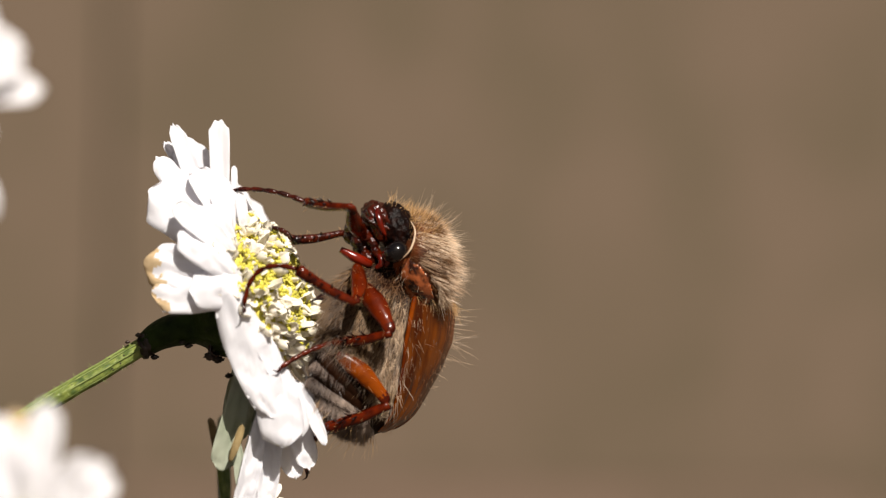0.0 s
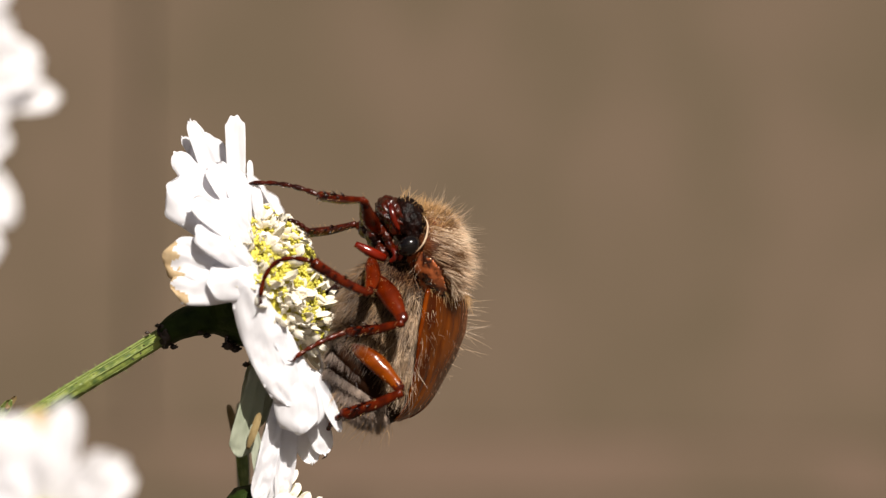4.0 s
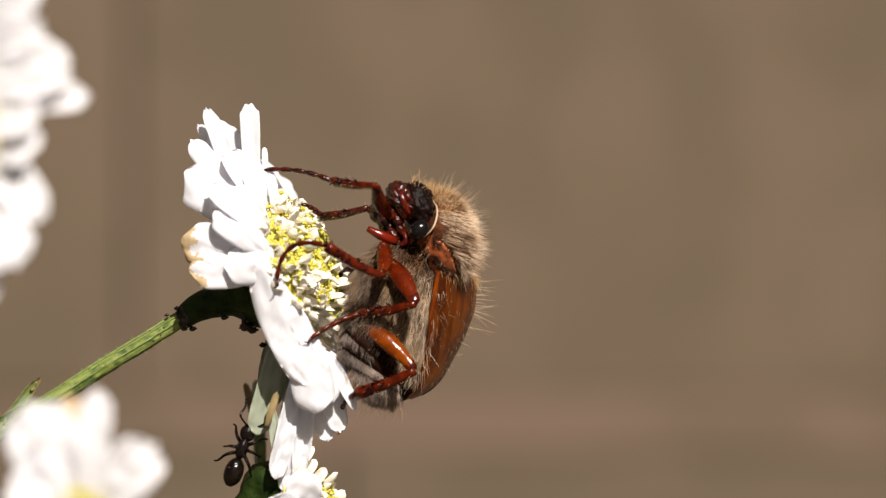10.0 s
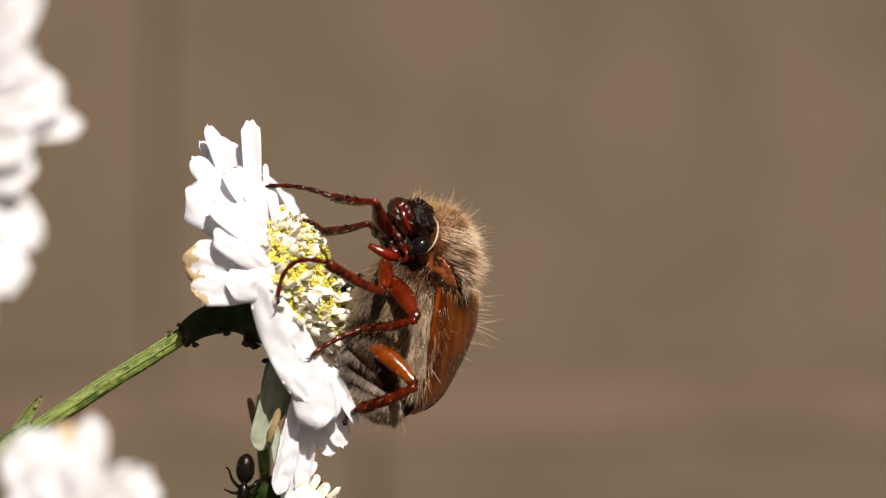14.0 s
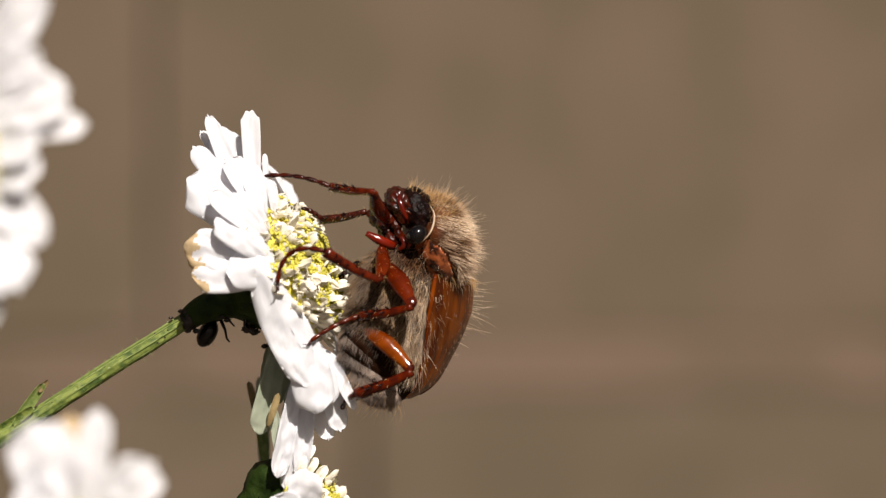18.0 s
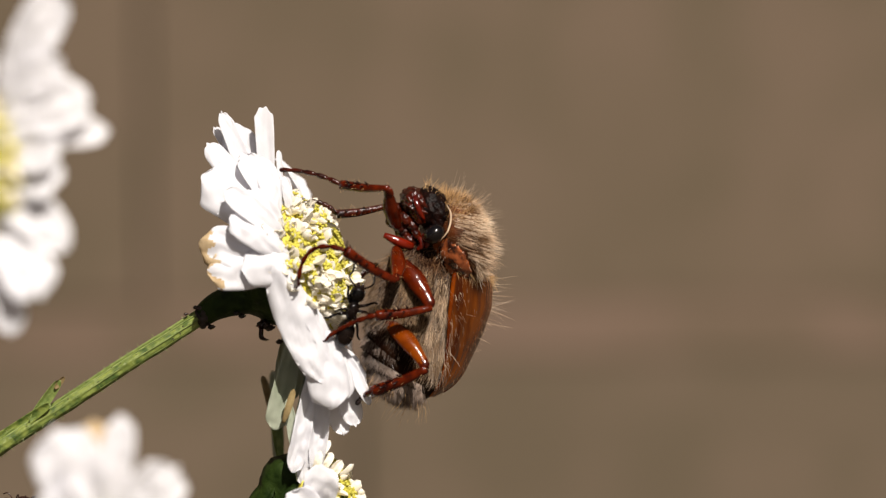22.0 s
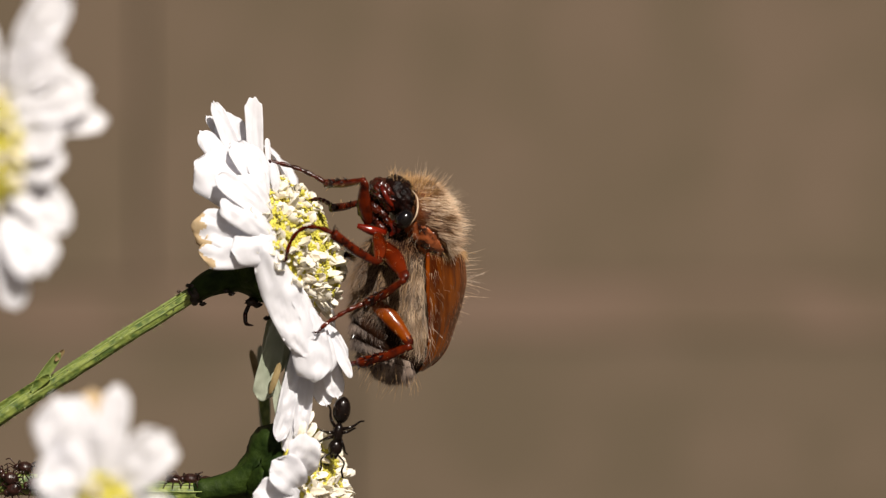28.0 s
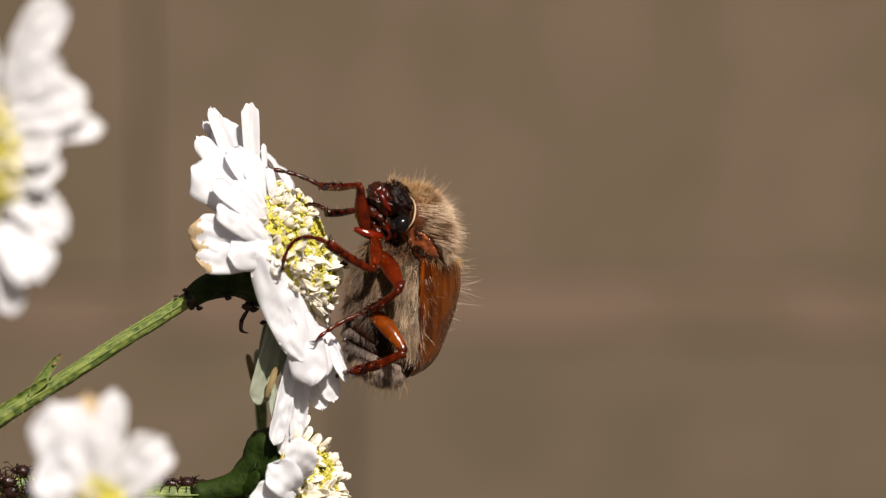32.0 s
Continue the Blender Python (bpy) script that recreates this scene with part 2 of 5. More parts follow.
def blob(bm, centre, axes, radii, u=20, v=14, lumps=0.0, freq=3.0, power=1.0):
    """A rounded body: an ellipsoid with its three axes and half sizes; power under 1 makes it boxier."""
    rows = []
    f = lambda c: math.copysign(abs(c) ** power, c)
    for i in range(v + 1):
        th = math.pi * i / v
        row = []
        for j in range(u if 0 < i < v else 1):
            ph = 2 * math.pi * j / u
            d = Vector((f(math.sin(th) * math.cos(ph)), f(math.sin(th) * math.sin(ph)), f(math.cos(th))))
            r = 1 + (lumps * noise.noise(d * freq) if lumps else 0)
            row.append(bm.verts.new(centre + r * (axes[0] * d.x * radii[0] + axes[1] * d.y * radii[1] + axes[2] * d.z * radii[2])))
        rows.append(row)
    for a, b in zip(rows, rows[1:]):
        for j in range(u):
            k = (j + 1) % u
            q = [a[j % len(a)], a[k % len(a)], b[k % len(b)], b[j % len(b)]]
            q = [w for i, w in enumerate(q) if w not in q[:i]]
            if len(q) > 2:
                bm.faces.new(q)
    return bm


def frame_axes(z, hint):
    z = Vector(z).normalized()
    x = Vector(hint).cross(z).normalized()
    return x, z.cross(x).normalized(), z


def petal(bm, base, tip, width, facing, bow=0.12, cup=0.15, notch=0.06, narrow=0.35, full=0.62, thick=2.2 * PX, groove=0.02, twist=0.0, seed=0, nu=20, nv=12, stain=0.0, crinkle=0.0, blunt=0.40):
    """A ray petal: a thin, grooved, cupped blade from base to tip whose upper side faces a direction. bow lifts its middle, cup its edges."""
    rnd = random.Random(seed)
    base, tip = Vector(base), Vector(tip)
    length = (tip - base).length
    facing = Vector(facing).normalized()
    along = (tip - base).normalized()
    face = (facing - along * facing.dot(along)).normalized()
    ph = rnd.uniform(0, 6.28)
    grid = {}
    for side in (0, 1):
        for i in range(nu + 1):
            u = 1 - (1 - i / nu) ** 1.35
            mid = base.lerp(tip, u) + face * (length * bow * math.sin(math.pi * u ** 0.8))
            f = Matrix.Rotation(twist * (u - 0.3), 3, along) @ face
            across = along.cross(f).normalized()
            w = narrow + (1 - narrow) * math.sin(min(1.0, u / full) * math.pi / 2)
            if u > full:
                w *= math.sqrt(max(0.0, 1 - ((u - full) / (1 - full)) ** 2.6)) * (1 - blunt) + blunt
            for j in range(nv + 1):
                v = 2 * j / nv - 1
                p = mid + across * (v * w * width / 2)
                p += f * (cup * width * 0.5 * v * v * w)
                p += f * (groove * width * math.cos(v * 7.5) * math.sin(math.pi * u) + 0.035 * width * math.sin(5 * u + 2.2 * v + ph))
                if crinkle:
                    p += f * (crinkle * width * noise.noise(Vector((u * 3.1 * length / width, v * 2.3, seed * 7.7))))
                if u > 0.7:
                    k = (u - 0.7) / 0.3
                    lobes = 0.5 + 0.5 * math.cos(v * 7.5 + ph * 0.5)
                    p -= along * (min(length * notch, 0.13 * width) * lobes * k * k + blunt * 0.42 * width * v * v * k ** 3)
                    p -= f * (0.10 * width * k * k * (0.4 + 0.6 * math.sin(ph)))
                edge = (1 - v ** 4) * min(1.0, 6 * (1.02 - u))
                grid[side, i, j] = bm.verts.new(p - f * (thick * side * max(0.12, edge)))
    for i in range(nu):
        for j in range(nv):
            top = bm.faces.new([grid[0, i, j], grid[0, i + 1, j], grid[0, i + 1, j + 1], grid[0, i, j + 1]])
            under = bm.faces.new([grid[1, i, j + 1], grid[1, i + 1, j + 1], grid[1, i + 1, j], grid[1, i, j]])
            if stain and 1 - (1 - i / nu) ** 1.35 + 0.30 * noise.noise(Vector((i / nu * 4.0, j / nv * 5.0, seed * 3.3))) + 0.10 * (2 * j / nv - 1) * (1 if seed % 2 else -1) > 1 - stain:
                top.material_index = under.material_index = 1
    rim = [(i, 0) for i in range(nu)] + [(nu, j) for j in range(nv)] + [(i, nv) for i in range(nu, 0, -1)] + [(0, j) for j in range(nv, 0, -1)]
    for a, b in zip(rim, rim[1:] + rim[:1]):
        bm.faces.new([grid[0, a[0], a[1]], grid[1, a[0], a[1]], grid[1, b[0], b[1]], grid[0, b[0], b[1]]])
    return bm


def pelt(surface, count, length, flow, keep=None, stand=0.8, lean=0.5, width=1.0 * PX, spread=0.25, seed=1, curve=0.35):
    """Many fine tapered hairs that stand on a mesh; keep(place, normal) picks where. Returns a mesh."""
    rnd = random.Random(seed)
    tris = []
    for p in surface.polygons:
        vs = [surface.vertices[i].co for i in p.vertices]
        for i in range(1, len(vs) - 1):
            tris.append((vs[0].copy(), vs[i].copy(), vs[i + 1].copy(), p.normal.copy()))
    weights = [((b - a).cross(c - a)).length for a, b, c, _ in tris]
    verts, faces = [], []
    made = 0
    flow = Vector(flow)
    picks = rnd.choices(tris, weights, k=count * 6)
    for a, b, c, nrm in picks:
        if made >= count:
            break
        r1, r2 = rnd.random(), rnd.random()
        if r1 + r2 > 1:
            r1, r2 = 1 - r1, 1 - r2
        p = a + (b - a) * r1 + (c - a) * r2
        if keep and not keep(p, nrm):
            continue
        made += 1
        jit = Vector((rnd.gauss(0, 1), rnd.gauss(0, 1), rnd.gauss(0, 1))) * spread
        d = (nrm * stand + flow * lean + jit).normalized()
        h = length * rnd.uniform(0.45, 1.25)
        bend = (flow + jit * 0.6) * (curve * h)
        side = d.cross(Vector((rnd.uniform(-0.4, 0.4), -1, rnd.uniform(-0.4, 0.4))))
        side = side.normalized() * width * 0.5 if side.length > 1e-6 else Vector((width * 0.5, 0, 0))
        k = len(verts)
        for u, w in ((-0.05, 1.0), (0.4, 0.85), (0.75, 0.5)):
            q = p + d * (h * u) + bend * (u * u)
            verts += [q - side * w, q + side * w]
        verts.append(p + d * h + bend)
        faces += [(k, k + 1, k + 3, k + 2), (k + 2, k + 3, k + 5, k + 4), (k + 4, k + 5, k + 6)]
    me = bpy.data.meshes.new("pelt")
    me.from_pydata([tuple(v) for v in verts], [], faces)
    return me

# ---- the setting: earth and a board wall behind the plants ----
def grid_sheet(bm, x0, x1, y0, y1, n, f):
    vs = [[bm.verts.new((x0 + (x1 - x0) * i / n, y0 + (y1 - y0) * j / n, f(x0 + (x1 - x0) * i / n, y0 + (y1 - y0) * j / n))) for j in range(n + 1)] for i in range(n + 1)]
    for i in range(n):
        for j in range(n):
            bm.faces.new((vs[i][j], vs[i + 1][j], vs[i + 1][j + 1], vs[i][j + 1]))
    return bm


bm = bmesh.new()
grid_sheet(bm, -600, 600, -600, 600, 60, lambda x, y: 0.0)
ground = tagged(new("ground", finish("ground", bm, EARTH)), "bare dry brown garden earth", "ground", kind="structure")


def board(sx, sy, sz):
    """A sawn board with worn edges, lying about its centre."""
    b = bmesh.new()
    bmesh.ops.create_cube(b, size=1.0)
    bmesh.ops.scale(b, vec=(sx, sy, sz), verts=b.verts)
    bmesh.ops.bevel(b, geom=b.edges[:], offset=0.0003, segments=2, affect="EDGES")
    return b


WALL_Y = 0.337
bm = board(3.24, 0.05, 1.5)
wall = new("wall_north", finish("wall_north", bm, WOOD, False))
wall.location = (0.0, WALL_Y + 0.045, 0.70)
tagged(wall, "weathered brown board wall behind the plants", "wall", kind="structure")
BEAD_Z = 0.4337
rnd = random.Random(3)
edge0 = -0.0379
for i in range(-12, 13):
    cx = edge0 + 0.128 * i + 0.064
    h = 1.45 - BEAD_Z
    ob = part("plank", board(0.1272, 0.018, h), WOOD, wall, smooth=False)
    ob.location = (cx, -0.036 + rnd.uniform(-0.0006, 0.0006), BEAD_Z + h / 2 - 0.70)
for name, shift, y, deep, high, z, mat in (("rail", 0.20, -0.0358, 0.0178, 0.0078, BEAD_Z - 0.0039, WOOD_PINK),
                                           ("skirting_board", 0.31, -0.0366, 0.016, 0.19, BEAD_Z - 0.1029, WOOD_LOW),
                                           ("skirting_board", 0.11, -0.0358, 0.016, 0.19, BEAD_Z - 0.2951, WOOD_LOW)):
    for i in range(-3, 4):
        x0, x1 = max(-1.6, 0.64 * i + shift - 0.3195), min(1.6, 0.64 * i + shift + 0.3195)
        if x1 - x0 > 0.05:
            ob = part(name, board(x1 - x0, deep, high), mat, wall, smooth=False)
            ob.location = ((x0 + x1) / 2, y, z - 0.70)


# ---- the flowers ----
def floret_meshes():
    made = []
    Z = Vector((0, 0, 1))
    for i in range(4):
        # an open star of pointed lobes
        b = bmesh.new()
        turns = random.Random(i + 60)
        lobes = 3 + i % 3
        for k in range(lobes):
            a = 2 * math.pi * k / lobes + turns.uniform(-0.35, 0.35)
            out = Vector((math.cos(a), math.sin(a), 0))
            petal(b, out * 2.0 * PX - Z * 3 * PX, out * turns.uniform(11, 16) * PX + Z * turns.uniform(6, 17) * PX, turns.uniform(8, 11) * PX, Z - out * 0.5, bow=0.14, cup=0.35, notch=0.0, narrow=0.45, full=0.45, thick=3.2 * PX, blunt=0.12, seed=i * 5 + k, nu=7, nv=5)
        made.append(finish("white_floret", b, FLORET_WHITE))
    for i in range(4):
        # a single curled strap
        b = bmesh.new()
        petal(b, (0, 0, -3 * PX), ((12 + 4 * i) * PX, (4 * i - 8) * PX, (27 - 4 * i) * PX), (13 + 2 * (i % 3)) * PX, (-0.9, 0.2, 1.0), bow=-0.16, cup=0.4, notch=0.06 * (i % 2), narrow=0.5, full=0.55, thick=3.0 * PX, blunt=0.25, seed=i, nu=8, nv=6)
        if i % 2:
            petal(b, (0, 0, -3 * PX), (-9 * PX, 7 * PX, 18 * PX), 10 * PX, (0.9, -0.4, 1.0), bow=-0.1, cup=0.4, notch=0.0, narrow=0.5, full=0.5, thick=3.0 * PX, blunt=0.15, seed=i + 9, nu=7, nv=5)
        made.append(finish("white_floret", b, FLORET_WHITE))
    yellow = []
    for i in range(3):
        b = bmesh.new()
        tube(b, [Vector((0, 0, z * PX)) for z in (-3, 4, 9, 12)], [3.4 * PX, 3.6 * PX, 5.2 * PX, 4.2 * PX], 10)
        for j in range(5):
            a = 2 * math.pi * j / 5 + i
            d = Vector((math.cos(a), math.sin(a), 0.55)).normalized()
            blob(b, Vector((0, 0, 11 * PX)) + d * 4.2 * PX, frame_axes(d, (0.3, 0.2, 1)), (3.2 * PX, 2.4 * PX, 4.8 * PX), 7, 5)
        if i:
            tube(b, [Vector((0, 0, z * PX)) for z in (8, 13, 17)], [1.4 * PX, 1.8 * PX, 1.0 * PX], 6)
        yellow.append(finish("yellow_floret", b, FLORET_YELLOW))
    return made, yellow


WHITE_FLORETS, YELLOW_FLORETS = floret_meshes()


def disc_part(flower, centre, normal, long_axis, radius, height, count, seed, white_rim=0.82, hidden_top=False):
    """The domed middle of a flower, set with yellow tubes and small cream petals."""
    rnd = random.Random(seed)
    n = Vector(normal).normalized()
    u1 = (Vector(long_axis) - n * n.dot(Vector(long_axis))).normalized()
    u2 = n.cross(u1)
    b = bmesh.new()
    blob(b, centre + n * height * 0.12, (u1, u2, n), (radius * 0.98, radius * 0.98, height * 0.87), 28, 16, 0.05)
    disc = part("disc", b, DISC, flower, "domed yellow-green disc")
    for i in range(count):
        r = math.sqrt((i + 0.5) / count)
        a = i * 2.39996 + rnd.uniform(-0.12, 0.12)
        d = u1 * math.cos(a) + u2 * math.sin(a)
        if (d.z < -0.15 and d.y < 0.2 and r > 0.88) or (hidden_top and d.z > 0.35 and d.y < 0.5 and r > 0.72):
            continue
        lift = math.sqrt(max(0.0, 1 - r * r))
        at = centre + d * radius * r * 0.97 + n * height * lift * 0.89
        out = (d * (r * 0.95) + n * (0.35 + 0.75 * lift)).normalized()
        share = 0.95 if white_rim > 0.9 else 0.26 + 0.46 * min(1.0, max(0.0, (r - 0.30) / 0.35)) + (0.20 if (at - centre).z < -0.1 * radius else 0)
        if (at - centre).x > 0.28 * radius and (at - centre).z > -0.5 * radius and white_rim > 0.5:
            share *= 0.5
        if noise.noise(at * 420) < -0.10 and r < 0.93:
            share *= 0.35
        is_white = rnd.random() < min(share, white_rim + 0.1)
        spin = rnd.uniform(-0.7, 0.7)
        x = (d - out * d.dot(out)).normalized()
        x = Matrix.Rotation(spin + (rnd.choice((0, 0, 1.5, 3.0)) if r < 0.8 else 0), 3, out) @ x
        m = Matrix((x, out.cross(x), out)).transposed().to_4x4()
        s = rnd.uniform(0.8, 1.25) * (1.45 if is_white else 1.05)
        ob = new("white_floret" if is_white else "yellow_floret", rnd.choice(WHITE_FLORETS if is_white else YELLOW_FLORETS))
        ob.parent = disc
        ob.matrix_basis = Matrix.Translation(at) @ m @ Matrix.Scale(s, 4)
    ring = count // 6
    for i in range(ring):
        a = 2 * math.pi * (i + rnd.uniform(-0.3, 0.3)) / ring
        d = u1 * math.cos(a) + u2 * math.sin(a)
        if d.y > 0.35 or d.z < 0.0 or (hidden_top and d.z > 0.3):
            continue
        low = rnd.uniform(-0.05, 0.25)
        out = (d + n * (0.55 + low)).normalized()
        x = (d - out * d.dot(out) + n * 0.01).normalized()
        x = (x - out * x.dot(out)).normalized()
        x = Matrix.Rotation(rnd.uniform(-0.5, 0.5), 3, out) @ x
        m = Matrix((x, out.cross(x), out)).transposed().to_4x4()
        ob = new("white_floret", rnd.choice(WHITE_FLORETS))
        ob.parent = disc
        ob.matrix_basis = Matrix.Translation(centre + d * radius * 0.98 + n * height * (low * 0.8 + 0.1)) @ m @ Matrix.Scale(rnd.uniform(1.1, 1.6), 4)
    return disc


def stem_part(flower, at, points, radius, n=90, label="", ridge=0.10):
    pts = [p - at for p in bezier([place(*p) for p in points], n)]
    b = bmesh.new()
    tube(b, pts, radius if callable(radius) else (lambda u: radius * PX * (1 + 0.25 * u)), 40, 8, ridge, wobble=0.08)
    ob = part("stem", b, STEM, flower, label)
    if len(points) > 8:
        near = pts[:int(n * 0.62)]
        for k, a in enumerate((0.2, 0.95, 1.7, 2.5, 4.0, 5.2)):
            line = []
            for i, p in enumerate(near):
                t = (near[min(i + 1, len(near) - 1)] - near[max(i - 1, 0)]).normalized()
                side = t.cross(Vector((0.13, -0.97, 0.2))).normalized()
                q = side.cross(t).normalized()
                r = radius * PX * 1.02
                line.append(p + side * math.cos(a) * r + q * math.sin(a) * r)
            b = bmesh.new()
            tube(b, line, lambda u: PX * 1.7, 6, wobble=0.6)
            part("stem_rib", b, STEM_RIB, ob, "paler raised rib")
    return ob


def hairs_on(parent, mesh, count, length, seed, mat, name="stem_hair", keep=None, **more):
    me = pelt(mesh, count, length * PX, (0, 0, 0), keep=keep, seed=seed, **more)
    me.materials.append(mat)
    ob = new(name, me)
    ob.parent = parent
    ob["kind"] = "stuff"
    return ob


def petals_of(flower, at, rows, normal, seed):
    for i, (bx, by, bd, tx, ty, td, w, cam_share, opts) in enumerate(rows):
        b = bmesh.new()
        base, tip = place(bx, by, bd) - at, place(tx, ty, td) - at
        face = Vector(normal) * (1 - cam_share) + Vector((0, -1, 0.12)) * cam_share
        o = dict(opts)
        mat = o.pop("mat", PETAL)
        label = o.pop("label", "")
        if "stain" in o:
            o["nu"], o["nv"] = 26, 20
        o.setdefault("crinkle", 0.09)
        petal(b, base, tip, w * PX, face, seed=seed + i, **o)
        ob = part("petal", b, mat, flower, label)
        if "stain" in o:
            ob.data.materials.append(PETAL_BROWN)


# the flower that the beetle sits on
FN = Vector((0.86, -0.36, 0.36)).normalized()
LONG = Vector((0.40, 0.0, -0.915))
MAIN_AT = place(505, 505, 0)
main_flower = thing("daisy_flower", MAIN_AT, "white double daisy with yellow disc on a green ribbed stem", "flower", "daisies")
disc_part(main_flower, place(512, 497, 5) - MAIN_AT, FN, LONG, 132 * PX, 62 * PX, 400, 11)
petals_of(main_flower, MAIN_AT, [
    # base x y depth, tip x y depth, width, how far it faces the viewer
    (452, 405, 25, 444, 203, 20, 35, 0.9, dict(bow=0.02, cup=0.1, notch=0.07, narrow=0.62, full=0.9, blunt=0.85)),
    (440, 410, 30, 366, 212, 30, 34, 0.75, dict(bow=0.06, cup=0.5, notch=0.10, narrow=0.8, full=0.5, blunt=0.35, crinkle=0.15)),
    (455, 420, 40, 392, 233, 40, 78, 0.55, dict(bow=0.05, cup=-0.35, notch=0.01, narrow=0.5, full=0.6, blunt=0.45)),
    (450, 420, 45, 354, 240, 60, 30, 0.5, dict(bow=0.05, cup=0.3, notch=0.05)),
    (450, 415, 0, 341, 268, -5, 44, 0.75, dict(bow=0.08, cup=-0.35, notch=0.02, narrow=0.7, full=0.6, blunt=0.5)),
    (468, 405, -60, 330, 326, -75, 112, 0.72, dict(bow=0.10, cup=-0.25, notch=0.01, narrow=0.5, full=0.5, groove=0.012, blunt=0.45)),
    (462, 400, -70, 402, 286, -58, 52, 0.6, dict(bow=0.10, cup=0.2, notch=0.04)),
    (468, 395, -78, 438, 292, -60, 44, 0.65, dict(bow=0.08, cup=-0.25, notch=0.03, full=0.55, blunt=0.5)),
    (474, 385, -30, 471, 283, -30, 11, 0.8, dict(bow=0.03, cup=0.2, notch=0.0, narrow=0.8, full=0.8, blunt=0.6)),
    (478, 392, -45, 456, 318, -45, 26, 0.7, dict(bow=0.1, cup=0.2)),
    (487, 395, -50, 480, 328, -50, 20, 0.7, dict(bow=0.1, cup=0.3)),
    (474, 440, -105, 370, 352, -118, 48, 0.70, dict(bow=0.10, cup=0.3, notch=0.02, full=0.6, blunt=0.25)),
    (476, 425, -95, 412, 352, -98, 40, 0.65, dict(bow=0.08, cup=0.2, blunt=0.3)),
    (482, 476, -118, 381, 398, -138, 58, 0.70, dict(bow=0.10, cup=-0.35, notch=0.01, narrow=0.45, full=0.6, blunt=0.40)),
    (484, 490, -96, 325, 446, -120, 82, 0.88, dict(bow=0.09, cup=-0.25, notch=0.0, narrow=0.5, full=0.6, stain=0.13, blunt=0.5, label="white petal with a browned tip")),
    (480, 492, -108, 338, 500, -128, 78, 0.9, dict(bow=0.06, cup=-0.2, notch=0.0, narrow=0.5, full=0.6, stain=0.20, blunt=0.5, label="white petal with a browned tip")),
    (490, 488, -124, 400, 497, -142, 72, 0.85, dict(crinkle=0.04, bow=0.10, cup=-0.3, notch=0.0, narrow=0.45, full=0.5, blunt=0.25)),
    (460, 488, -142, 552, 706, -124, 74, 0.84, dict(bow=-0.02, cup=-0.30, notch=0.0, narrow=0.55, crinkle=0.11, full=0.45, groove=0.010, blunt=0.22)),
    (486, 522, -112, 566, 664, -96, 40, 0.55, dict(bow=0.05, cup=0.2, notch=0.0, narrow=0.5, full=0.5, blunt=0.3)),
    (480, 520, -100, 545, 690, -104, 46, 0.85, dict(bow=0.0, cup=-0.2, notch=0.0, narrow=0.8, full=0.5)),
    (540, 612, -100, 566, 754, -114, 76, 0.92, dict(bow=0.06, cup=-0.28, notch=0.01, narrow=0.55, full=0.6, groove=0.022, blunt=0.6)),
    (562, 630, -80, 590, 738, -92, 44, 0.85, dict(bow=0.06, cup=-0.25, notch=0.01, narrow=0.55, groove=0.015)),
    (572, 640, -55, 633, 747, -70, 26, 0.7, dict(bow=0.08, cup=0.3, notch=0.0, full=0.4, blunt=0.08)),
    (574, 640, -50, 622, 716, -62, 34, 0.7, dict(bow=0.08, cup=0.2, notch=0.0, full=0.45, blunt=0.2)),
    (572, 665, -30, 608, 788, -45, 44, 0.75, dict(bow=0.06, cup=-0.2, notch=0.03, full=0.5, blunt=0.35)),
    (555, 665, -25, 586, 804, -40, 42, 0.75, dict(bow=-0.04, cup=-0.3, notch=0.03, full=0.6, blunt=0.25)),
    # petals under the flower: their shade is in the grey-green colour
    (502, 600, -30, 458, 792, -50, 46, 0.7, dict(bow=0.03, cup=0.2, notch=0.0, narrow=0.6, full=0.8, blunt=0.7, mat=PETAL_SHADE_GREEN, label="drooping petal seen from below, its shade painted grey-green")),
    (490, 590, 30, 470, 720, 25, 34, 0.6, dict(bow=0.03, cup=0.2, mat=PETAL_SHADE_GREEN, label="drooping petal seen from below, its shade painted grey-green")),
    (512, 610, 10, 487, 742, 0, 30, 0.6, dict(bow=0.03, cup=0.2, mat=PETAL_SHADE_GREEN, label="drooping petal seen from below, its shade painted grey-green")),
    (528, 672, -52, 491, 870, -76, 36, 0.72, dict(bow=0.05, cup=0.45, notch=0.0, narrow=0.45, full=0.75, crinkle=0.22, groove=0.03, blunt=0.4)),
    (534, 672, -46, 511, 896, -66, 38, 0.66, dict(bow=0.02, cup=-0.5, notch=0.02, narrow=0.5, full=0.6, crinkle=0.24, groove=0.03, blunt=0.3)),
    (548, 680, -38, 531, 872, -58, 34, 0.8, dict(bow=0.06, cup=0.4, notch=0.0, narrow=0.4, full=0.55, crinkle=0.2, groove=0.03, blunt=0.25)),
    # another with the shade painted into its colour
    (522, 672, -40, 500, 800, -46, 26, 0.6, dict(bow=0.04, cup=0.4, notch=0.0, narrow=0.5, crinkle=0.2, mat=PETAL_SHADE_GREEN)),
    # the far side
    (520, 420, 110, 470, 300, 190, 70, -0.1, dict(bow=0.1)),
    (545, 480, 130, 500, 400, 260, 76, -0.1, dict(bow=0.1)),
    (565, 560, 130, 560, 560, 290, 74, -0.1, dict(bow=0.1)),
    (570, 600, 100, 600, 690, 200, 70, -0.1, dict(bow=0.1)),
    (560, 630, 60, 590, 760, 110, 60, 0.1, dict(bow=0.06)),
], FN, 100)

